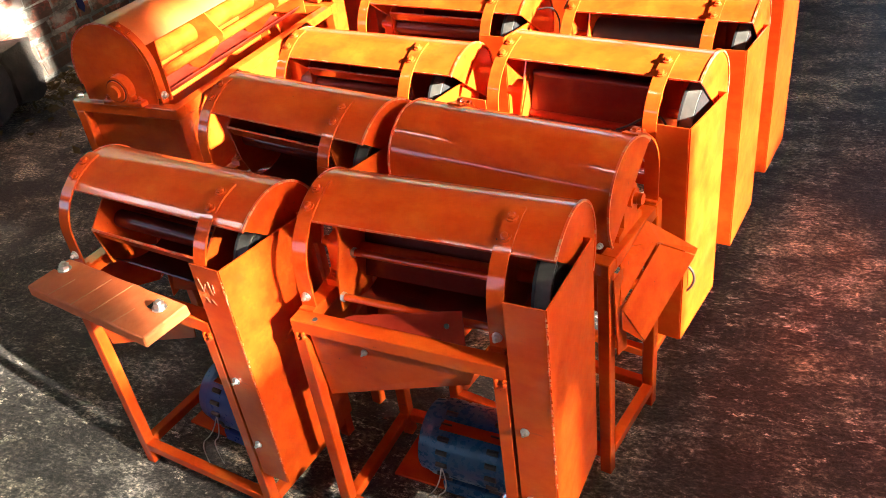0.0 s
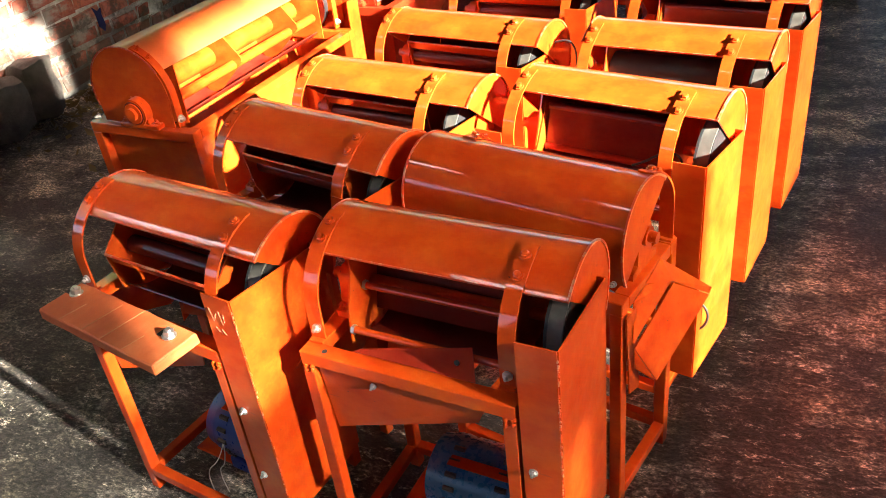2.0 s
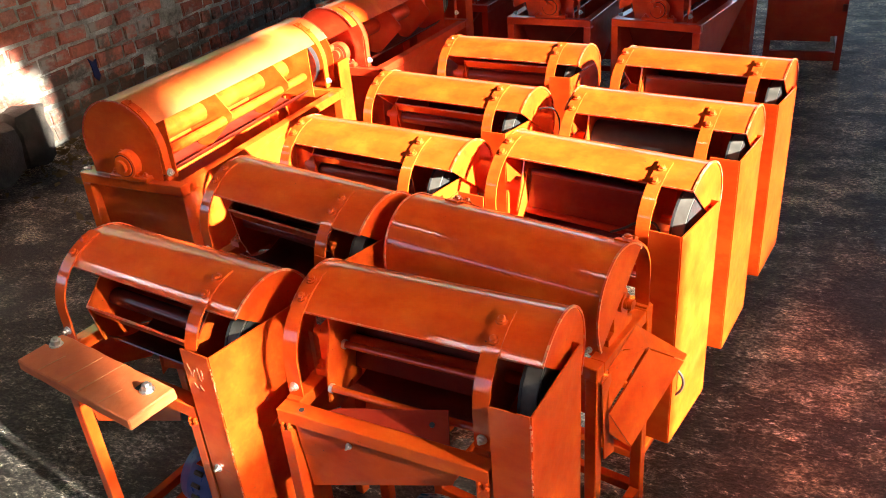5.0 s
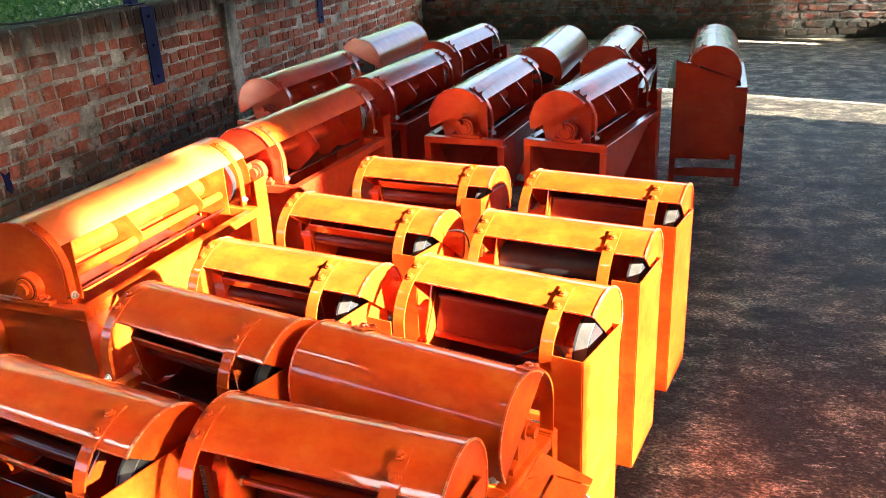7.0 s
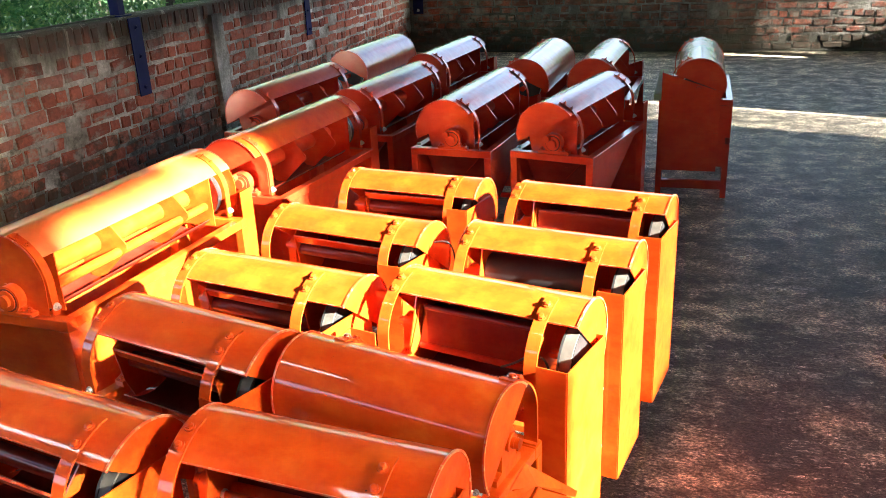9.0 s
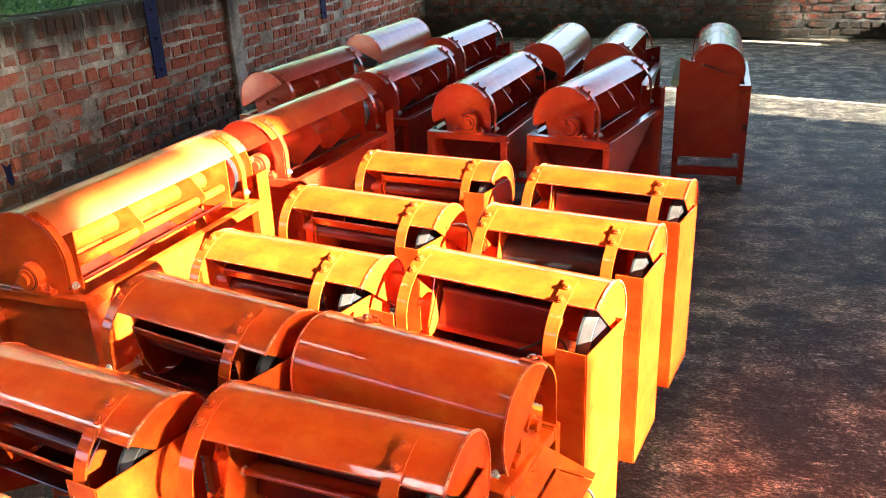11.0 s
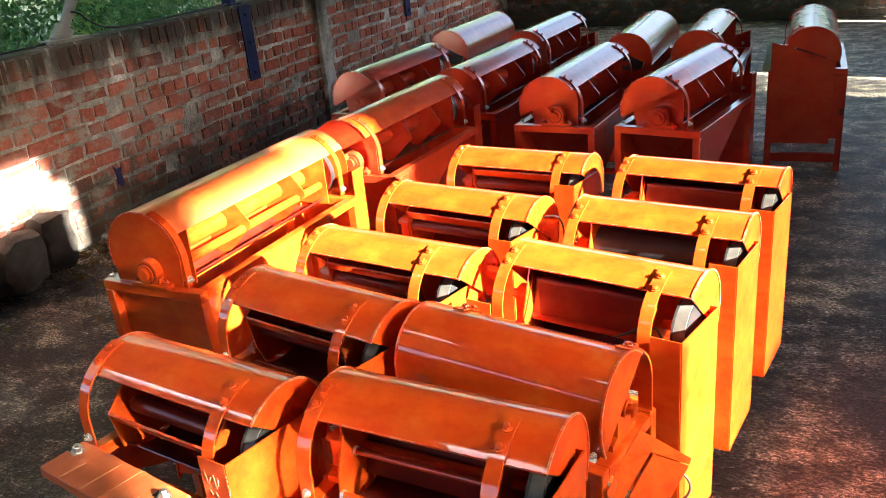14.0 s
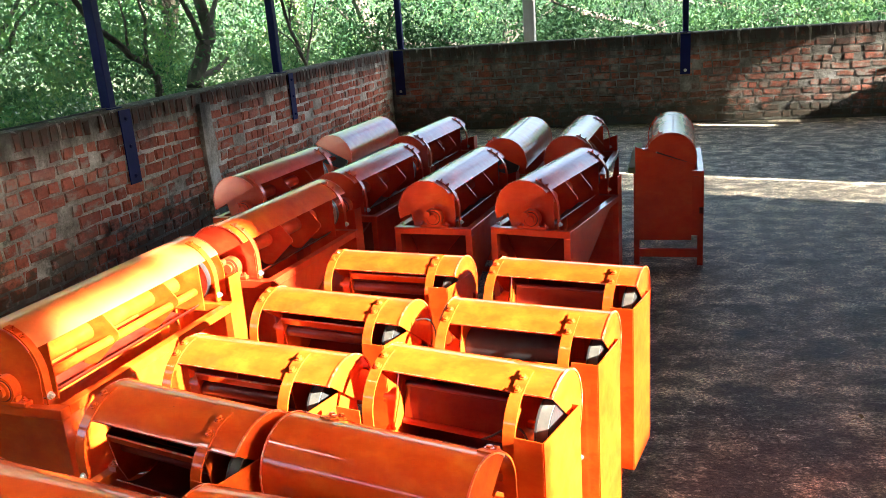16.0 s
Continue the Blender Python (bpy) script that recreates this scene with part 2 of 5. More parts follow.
def brick_material(name="old_red_brick", grime=(0.60, 0.74, 0.55)):
    m, nodes, links, bsdf = material(name)
    info = nodes.new("ShaderNodeObjectInfo")
    geo = nodes.new("ShaderNodeNewGeometry")
    both = nodes.new("ShaderNodeMath")
    links.new(info.outputs["Random"], both.inputs[0])
    links.new(geo.outputs["Random Per Island"], both.inputs[1])
    fr = nodes.new("ShaderNodeMath")
    fr.operation = "FRACT"
    links.new(both.outputs[0], fr.inputs[0])
    tone = ramp_of(nodes, [(0.0, (0.24, 0.076, 0.054)), (0.35, (0.39, 0.122, 0.078)), (0.7, (0.47, 0.168, 0.110)), (1.0, (0.34, 0.158, 0.12))])
    links.new(fr.outputs[0], tone.inputs[0])
    grain = place_noise(nodes, links, 38, 5)
    gr = ramp_of(nodes, [(0.3, (0.55, 0.5, 0.5)), (0.7, (1.15, 1.1, 1.1))])
    links.new(grain, gr.inputs[0])
    col = mixed(nodes, links, 0.8, tone.outputs[0], gr.outputs[0], "MULTIPLY")
    smear = place_noise(nodes, links, 4.5, 7, (1, 1, 1.6), 0.7)
    place = nodes.new("ShaderNodeNewGeometry")
    split = nodes.new("ShaderNodeSeparateXYZ")
    links.new(place.outputs["Position"], split.inputs[0])
    daub = nodes.new("ShaderNodeMapRange")
    daub.inputs[1].default_value, daub.inputs[2].default_value, daub.inputs[3].default_value, daub.inputs[4].default_value = 3.4, 5.6, 0.035, 0.0
    links.new(split.outputs[1], daub.inputs[0])
    pointing = nodes.new("ShaderNodeMapRange")
    pointing.inputs[1].default_value, pointing.inputs[2].default_value, pointing.inputs[3].default_value, pointing.inputs[4].default_value = 10.6, 11.6, 0.0, 0.075
    links.new(split.outputs[1], pointing.inputs[0])
    near_far = nodes.new("ShaderNodeMath")
    links.new(daub.outputs[0], near_far.inputs[0])
    links.new(pointing.outputs[0], near_far.inputs[1])
    more = nodes.new("ShaderNodeMath")
    links.new(smear, more.inputs[0])
    links.new(near_far.outputs[0], more.inputs[1])
    sr = ramp_of(nodes, [(0.535, (0, 0, 0)), (0.64, (0.85, 0.85, 0.85))])
    links.new(more.outputs[0], sr.inputs[0])
    col = mixed(nodes, links, sr.outputs[0], col, (0.30, 0.295, 0.26))
    soot = place_noise(nodes, links, 3.1, 7, (1, 1, 1), 0.7)
    so = ramp_of(nodes, [(grime[0], (0, 0, 0)), (grime[1], (grime[2],) * 3)])
    links.new(soot, so.inputs[0])
    col = mixed(nodes, links, so.outputs[0], col, (0.066, 0.050, 0.040))
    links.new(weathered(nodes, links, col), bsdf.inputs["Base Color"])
    bsdf.inputs["Roughness"].default_value, bsdf.inputs["Specular IOR Level"].default_value = 0.92, 0.2
    bump_of(nodes, links, bsdf, grain, 0.7, 0.008)
    return m


def mortar_material(name, k):
    m, nodes, links, bsdf = material(name)
    big = place_noise(nodes, links, 3.0, 7, (1, 1, 1), 0.7)
    r = ramp_of(nodes, [(0.32, (0.085 * k, 0.080 * k, 0.066 * k)), (0.5, (0.22 * k, 0.218 * k, 0.192 * k)), (0.66, (0.44 * k, 0.445 * k, 0.42 * k))])
    links.new(big, r.inputs[0])
    fine = place_noise(nodes, links, 45, 6, (1, 1, 1), 0.7)
    fr = ramp_of(nodes, [(0.3, (0.6, 0.6, 0.6)), (0.7, (1.2, 1.2, 1.2))])
    links.new(fine, fr.inputs[0])
    col = mixed(nodes, links, 0.9, r.outputs[0], fr.outputs[0], "MULTIPLY")
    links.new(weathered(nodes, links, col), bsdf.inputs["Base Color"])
    bsdf.inputs["Roughness"].default_value = 0.95
    bump_of(nodes, links, bsdf, fine, 1.0, 0.02)
    return m


def concrete_material():
    """Dark trowelled concrete with ragged pale flecks, scuffs and brown dirt; the far end is painted lighter."""
    m, nodes, links, bsdf = material("worn_concrete")
    big = place_noise(nodes, links, 1.1, 7, (1, 1, 1), 0.65)
    r = ramp_of(nodes, [(0.3, (0.016, 0.0145, 0.0115)), (0.5, (0.031, 0.0285, 0.0235)), (0.72, (0.086, 0.081, 0.069))])
    links.new(big, r.inputs[0])
    warp = place_noise(nodes, links, 2.6, 4)
    flecks = place_noise(nodes, links, 25.0, 8, (0.60, 1.5, 1), 0.86)
    sr = ramp_of(nodes, [(0.545, (0, 0, 0)), (0.585, (0.8, 0.8, 0.8)), (0.64, (1, 1, 1))])
    links.new(flecks, sr.inputs[0])
    pr = ramp_of(nodes, [(0.34, (0.10, 0.10, 0.10)), (0.58, (1, 1, 1))])
    links.new(warp, pr.inputs[0])
    amount = mixed(nodes, links, 1.0, sr.outputs[0], pr.outputs[0], "MULTIPLY")
    col = mixed(nodes, links, amount, r.outputs[0], (0.42, 0.395, 0.345))
    scuff = place_noise(nodes, links, 1.7, 10, (0.7, 1.5, 1), 0.84)
    cr = ramp_of(nodes, [(0.52, (0, 0, 0)), (0.60, (0.75, 0.75, 0.75))])
    links.new(scuff, cr.inputs[0])
    col = mixed(nodes, links, cr.outputs[0], col, (0.21, 0.198, 0.18))
    # dirt patches thicken and pale with y, painting in the far floor's sky light
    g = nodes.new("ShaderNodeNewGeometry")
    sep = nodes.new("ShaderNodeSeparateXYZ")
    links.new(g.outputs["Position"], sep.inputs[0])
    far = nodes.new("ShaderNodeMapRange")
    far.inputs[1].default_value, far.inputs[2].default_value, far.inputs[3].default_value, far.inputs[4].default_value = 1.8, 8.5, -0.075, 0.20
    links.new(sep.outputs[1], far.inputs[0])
    pale_noise = place_noise(nodes, links, 2.3, 9, (0.8, 1.0, 1), 0.74)
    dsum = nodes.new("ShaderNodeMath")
    links.new(pale_noise, dsum.inputs[0])
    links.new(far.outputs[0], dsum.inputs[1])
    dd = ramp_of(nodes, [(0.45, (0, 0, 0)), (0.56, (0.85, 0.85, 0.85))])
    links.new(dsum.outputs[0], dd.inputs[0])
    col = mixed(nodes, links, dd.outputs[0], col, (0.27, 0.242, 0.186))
    mottle = place_noise(nodes, links, 5.5, 8, (0.85, 1.0, 1), 0.78)
    mt = ramp_of(nodes, [(0.40, (0.44, 0.42, 0.39)), (0.50, (1.05, 1.03, 1.0)), (0.58, (2.9, 2.85, 2.75))])
    links.new(mottle, mt.inputs[0])
    col = mixed(nodes, links, 1.0, col, mt.outputs[0], "MULTIPLY")
    speck = place_noise(nodes, links, 75, 6, (0.8, 1.3, 1), 0.85)
    kr = ramp_of(nodes, [(0.40, (0.14, 0.14, 0.14)), (0.50, (0.75, 0.75, 0.75)), (0.60, (3.2, 3.1, 3.0))])
    links.new(speck, kr.inputs[0])
    col = mixed(nodes, links, 1.0, col, kr.outputs[0], "MULTIPLY")
    links.new(col, bsdf.inputs["Base Color"])
    rr = ramp_of(nodes, [(0.35, (0.34, 0.34, 0.34)), (0.65, (0.7, 0.7, 0.7))])
    links.new(flecks, rr.inputs[0])
    links.new(rr.outputs[0], bsdf.inputs["Roughness"])
    bsdf.inputs["Specular IOR Level"].default_value = 0.48
    grit = place_noise(nodes, links, 48, 5, (0.8, 1.25, 1), 0.75)
    add = nodes.new("ShaderNodeMath")
    links.new(flecks, add.inputs[0])
    links.new(grit, add.inputs[1])
    bump_of(nodes, links, bsdf, add.outputs[0], 1.0, 0.022)
    return m


def leaf_material(name, stops):
    m, nodes, links, bsdf = material(name)
    geo = nodes.new("ShaderNodeNewGeometry")
    r = ramp_of(nodes, stops)
    clump = nodes.new("ShaderNodeMapRange")
    clump.inputs[1].default_value, clump.inputs[2].default_value, clump.inputs[3].default_value, clump.inputs[4].default_value = 0.36, 0.64, -0.12, 0.84
    links.new(place_noise(nodes, links, 1.5, 4, (1, 1, 1.2), 0.6), clump.inputs[0])
    one = nodes.new("ShaderNodeMath")
    one.operation = "MULTIPLY_ADD"
    one.inputs[1].default_value = 0.30
    links.new(geo.outputs["Random Per Island"], one.inputs[0])
    links.new(clump.outputs[0], one.inputs[2])
    links.new(one.outputs[0], r.inputs[0])
    links.new(r.outputs[0], bsdf.inputs["Base Color"])
    bsdf.inputs["Roughness"].default_value, bsdf.inputs["Specular IOR Level"].default_value = 0.7, 0.2
    trans = nodes.new("ShaderNodeBsdfTranslucent")
    links.new(mixed(nodes, links, 1.0, r.outputs[0], (1.10, 1.12, 0.65), "MULTIPLY"), trans.inputs[0])
    mx = nodes.new("ShaderNodeMixShader")
    mx.inputs[0].default_value = 0.42
    links.new(bsdf.outputs[0], mx.inputs[1])
    links.new(trans.outputs[0], mx.inputs[2])
    links.new(mx.outputs[0], nodes["Material Output"].inputs[0])
    return m


BRICK, MORTAR, CONCRETE = brick_material(), mortar_material("grey_mortar", 1.7), concrete_material()
GRIMY_BRICK, GRIMY_MORTAR = brick_material("grimy_brick", (0.36, 0.60, 0.85)), mortar_material("grimy_mortar", 0.7)
# light west and dim north foliage: the difference in brightness is painted in
LEAF = leaf_material("feathery_green_leaves", [(0.0, (0.022, 0.074, 0.038)), (0.3, (0.060, 0.170, 0.088)), (0.55, (0.115, 0.25, 0.12)), (0.8, (0.175, 0.30, 0.125)), (1.0, (0.235, 0.34, 0.165))])
DIMMED_LEAF = leaf_material("dimmed_leaves", [(0.0, (0.012, 0.040, 0.020)), (0.4, (0.021, 0.062, 0.030)), (0.75, (0.034, 0.084, 0.038)), (0.95, (0.05, 0.105, 0.047)), (1.0, (0.08, 0.13, 0.062))])
DRY_LEAF = leaf_material("dry_leaves", [(0.0, (0.10, 0.075, 0.045)), (0.6, (0.22, 0.17, 0.10)), (1.0, (0.34, 0.28, 0.18))])
FAR_LEAF = simple("far_woods", [(0.3, (0.005, 0.015, 0.008)), (0.5, (0.012, 0.030, 0.014)), (0.75, (0.028, 0.052, 0.026))], 1.6, 0.9, 0, 0.5, 0.1, detail=9)


# ---- mesh helpers ----
def part(name, bm, mat, parent=None, label="", smooth=False):
    me = bpy.data.meshes.new(name)
    bmesh.ops.recalc_face_normals(bm, faces=bm.faces)
    bm.to_mesh(me)
    bm.free()
    if smooth:
        for p in me.polygons:
            p.use_smooth = True
        me.set_sharp_from_angle(angle=radians(35))
    if mat:
        me.materials.append(mat)
    ob = new(name, me)
    if parent:
        ob.parent = parent
    if label:
        ob["label"] = label
    return ob


def box(bm, x0, x1, y0, y1, z0, z1, bevel=0.0):
    vs = [bm.verts.new((x, y, z)) for x in (x0, x1) for y in (y0, y1) for z in (z0, z1)]
    fs = [bm.faces.new([vs[i] for i in f]) for f in ((0, 1, 3, 2), (4, 6, 7, 5), (0, 4, 5, 1), (2, 3, 7, 6), (0, 2, 6, 4), (1, 5, 7, 3))]
    if bevel:
        es = list({e for f in fs for e in f.edges})
        bmesh.ops.bevel(bm, geom=es, offset=bevel, segments=1, affect="EDGES")
    return vs


def boxed(x0, x1, y0, y1, z0, z1, bevel=0.002):
    bm = bmesh.new()
    box(bm, x0, x1, y0, y1, z0, z1, bevel)
    return bm


def rod(bm, a, b, r, seg=14, r2=None):
    a, b = Vector(a), Vector(b)
    q = (b - a).to_track_quat("Z", "Y")
    r2 = r if r2 is None else r2
    lo = [bm.verts.new(a + q @ Vector((r * math.cos(k * math.tau / seg), r * math.sin(k * math.tau / seg), 0))) for k in range(seg)]
    hi = [bm.verts.new(b + q @ Vector((r2 * math.cos(k * math.tau / seg), r2 * math.sin(k * math.tau / seg), 0))) for k in range(seg)]
    for k in range(seg):
        bm.faces.new((lo[k], lo[(k + 1) % seg], hi[(k + 1) % seg], hi[k]))
    bm.faces.new(lo[::-1])
    bm.faces.new(hi)


def rodded(a, b, r, seg=14):
    bm = bmesh.new()
    rod(bm, a, b, r, seg)
    return bm


def prism(bm, outline, axis, d0, d1):
    """A closed outline in the plane across the axis, drawn out from d0 to d1."""
    def at(p, d):
        return {"x": (d, p[0], p[1]), "y": (p[0], d, p[1]), "z": (p[0], p[1], d)}[axis]
    lo = [bm.verts.new(at(p, d0)) for p in outline]
    hi = [bm.verts.new(at(p, d1)) for p in outline]
    n = len(lo)
    for k in range(n):
        bm.faces.new((lo[k], lo[(k + 1) % n], hi[(k + 1) % n], hi[k]))
    bm.faces.new(lo[::-1])
    bm.faces.new(hi)


def prismed(outline, axis, d0, d1):
    bm = bmesh.new()
    prism(bm, outline, axis, d0, d1)
    return bm


def plate(bm, corners, thick):
    """A flat four-cornered sheet of some thickness."""
    c = [Vector(p) for p in corners]
    n = (c[1] - c[0]).cross(c[-1] - c[0]).normalized() * thick / 2
    lo, hi = [bm.verts.new(p - n) for p in c], [bm.verts.new(p + n) for p in c]
    k = len(c)
    for i in range(k):
        bm.faces.new((lo[i], lo[(i + 1) % k], hi[(i + 1) % k], hi[i]))
    bm.faces.new(lo[::-1])
    bm.faces.new(hi)


def plated(corners, thick=0.003):
    bm = bmesh.new()
    plate(bm, corners, thick)
    return bm


def arc_points(cy, cz, r, a0, a1, n):
    """Points of an arc; angles in degrees from the open (-y) side upwards."""
    return [(cy - r * math.cos(radians(a0 + (a1 - a0) * k / n)), cz + r * math.sin(radians(a0 + (a1 - a0) * k / n))) for k in range(n + 1)]


def arch_points(cz, shape, dr, a0, a1, n):
    """Like arc_points about the drum's axis, for a cover whose radius changes with the angle."""
    steps = [a0 + (a1 - a0) * k / n for k in range(n + 1)]
    return [(-(shape(a) + dr) * math.cos(radians(a)), cz + (shape(a) + dr) * math.sin(radians(a))) for a in steps]


def arch_sheet(x0, x1, cz, shape, a0, a1, dr=0.0, thick=0.0025, n=30):
    return prismed(arch_points(cz, shape, dr, a0, a1, n) + arch_points(cz, shape, dr - thick, a0, a1, n)[::-1], "x", x0, x1)


def arc_sheet(x0, x1, cy, cz, r, a0, a1, thick=0.0025, n=28):
    return prismed(arc_points(cy, cz, r, a0, a1, n) + arc_points(cy, cz, r - thick, a0, a1, n)[::-1], "x", x0, x1)


def bolt_head(at, normal, r=0.009, h=0.008, stud=True):
    """A hexagon head on a washer, with the screw's end through a nut where there is one."""
    bm = bmesh.new()
    at, nrm = Vector(at), Vector(normal).normalized()
    rod(bm, at - nrm * 0.002, at + nrm * 0.002, r * 1.35, 12)
    rod(bm, at + nrm * 0.002, at + nrm * h, r, 6)
    if stud:
        rod(bm, at + nrm * h, at + nrm * (h + 0.006), r * 0.5, 8)
    else:
        rod(bm, at + nrm * h, at + nrm * (h + 0.0015), r * 0.85, 12, r * 0.6)
    return bm


def thing(name, label, category, group="", at=None):
    ob = new(name)
    ob.empty_display_size = 0.1
    tagged(ob, label, category, group)
    if at is not None:
        ob.matrix_world = at
    return ob


# ---- the small thresher ----
TOP = 0.626         # top of the angle-iron stand
CZ, RAD = 0.709, 0.133
BACK = 207


def bearing(parent, x, cy, z, cz, mat, size=1.0, flip=None):
    """A pillow block: foot, round housing and the ring round the shaft."""
    k = size
    bm = bmesh.new()
    w = 0.016 * k
    outline = [(cy - 0.062 * k, z), (cy + 0.062 * k, z), (cy + 0.062 * k, z + 0.016 * k), (cy + 0.036 * k, z + 0.024 * k)]
    outline += [(cy + 0.034 * k * math.cos(radians(a)), cz + 0.034 * k * math.sin(radians(a))) for a in range(0, 181, 15)]
    outline += [(cy - 0.036 * k, z + 0.024 * k), (cy - 0.062 * k, z + 0.016 * k)]
    prism(bm, outline, "x", x - w, x + w)
    ring = bmesh.new()
    rod(ring, (x - 0.026 * k, cy, cz), (x + 0.026 * k, cy, cz), 0.023 * k, 22)
    rod(ring, (x - 0.034 * k, cy, cz), (x + 0.034 * k, cy, cz), 0.014 * k, 16)
    bolts = [bolt_head((x, cy + s * k, z + 0.017 * k), (0, 0, 1), 0.008 * k) for s in (-0.05, 0.05)]
    if flip is not None:
        for b in (bm, ring, *bolts):
            bmesh.ops.transform(b, matrix=flip, verts=b.verts)
    ob = part("bearing_block", bm, mat, parent, smooth=True)
    part("bearing_ring", ring, mat, ob, smooth=True)
    for b in bolts:
        part("bolt", b, mat, ob)
    return ob


def electric_motor(parent, x0, x1, cz, r, mat):
    """Ribbed body with vented end bells, a terminal box, feet and two loose leads."""
    bm = bmesh.new()
    rod(bm, (x0 + 0.03, 0, cz), (x1 - 0.03, 0, cz), r, 36)
    body = part("motor", bm, mat, parent, "painted electric motor with vented ends", smooth=True)
    for a, b in ((x0, x0 + 0.03), (x1 - 0.03, x1)):
        bell = bmesh.new()
        rod(bell, (a, 0, cz), (b, 0, cz), r * (0.93 if a == x0 else 0.98), 36, r * (0.98 if a == x0 else 0.93))
        part("end_bell", bell, mat, body, smooth=True)
    for k in range(9):
        a = radians(95 + 20 * k)
        for xa in (x0 + 0.05, x1 - 0.075):
            c = Vector((xa + 0.012, math.cos(a) * r * 0.995, cz + math.sin(a) * r * 0.995))
            part("vent_slot", rodded(c - Vector((0.013, 0, 0)), c + Vector((0.013, 0, 0)), 0.0065, 8), BLACK, body)
    part("nameplate", boxed((x0 + x1) / 2 - 0.05, (x0 + x1) / 2 + 0.04, -r * 0.75, -r * 0.70, cz + r * 0.62, cz + r * 0.66, 0.001), STEEL, body)
    part("motor_strap", boxed(x0 + 0.05, x1 - 0.005, -r * 0.62, -r * 0.28, cz + r * 0.93, cz + r * 0.96, 0.001), ORANGE, body)
    for s in (-0.06, 0.06):
        part("motor_foot", boxed(x0 + 0.05, x1 - 0.05, s - 0.018, s + 0.018, cz - r - 0.012, cz - r * 0.72, 0.003), mat, body)
    part("motor_shaft", rodded((x1, 0, cz), (0.30, 0, cz), 0.009, 12), STEEL, body, smooth=True)
    part("motor_pulley", rodded((0.27, 0, cz), (0.292, 0, cz), 0.035, 24), BLACK, body, smooth=True)
    for n, (dx, dy) in enumerate(((0.02, 0.05), (0.045, 0.03))):
        cu = bpy.data.curves.new("lead", "CURVE")
        cu.dimensions, cu.bevel_depth, cu.bevel_resolution = "3D", 0.0015, 2
        sp = cu.splines.new("NURBS")
        pts = [(x0 + 0.06, -r * 0.98, cz), (x0 + 0.05 + dx, -r - 0.03, cz - 0.03), (x0 + dx, -r - dy, cz - r * 0.8), (x0 + 0.05 + dx, -r - 0.02 - dy, cz - r - 0.02)]
        sp.points.add(3)
        for p, q in zip(sp.points, pts):
            p.co = (*q, 1)
        sp.use_endpoint_u, sp.order_u = True, 3
        lead = new("lead", cu)
        cu.materials.append(CABLE)
        lead.parent = body
    return body


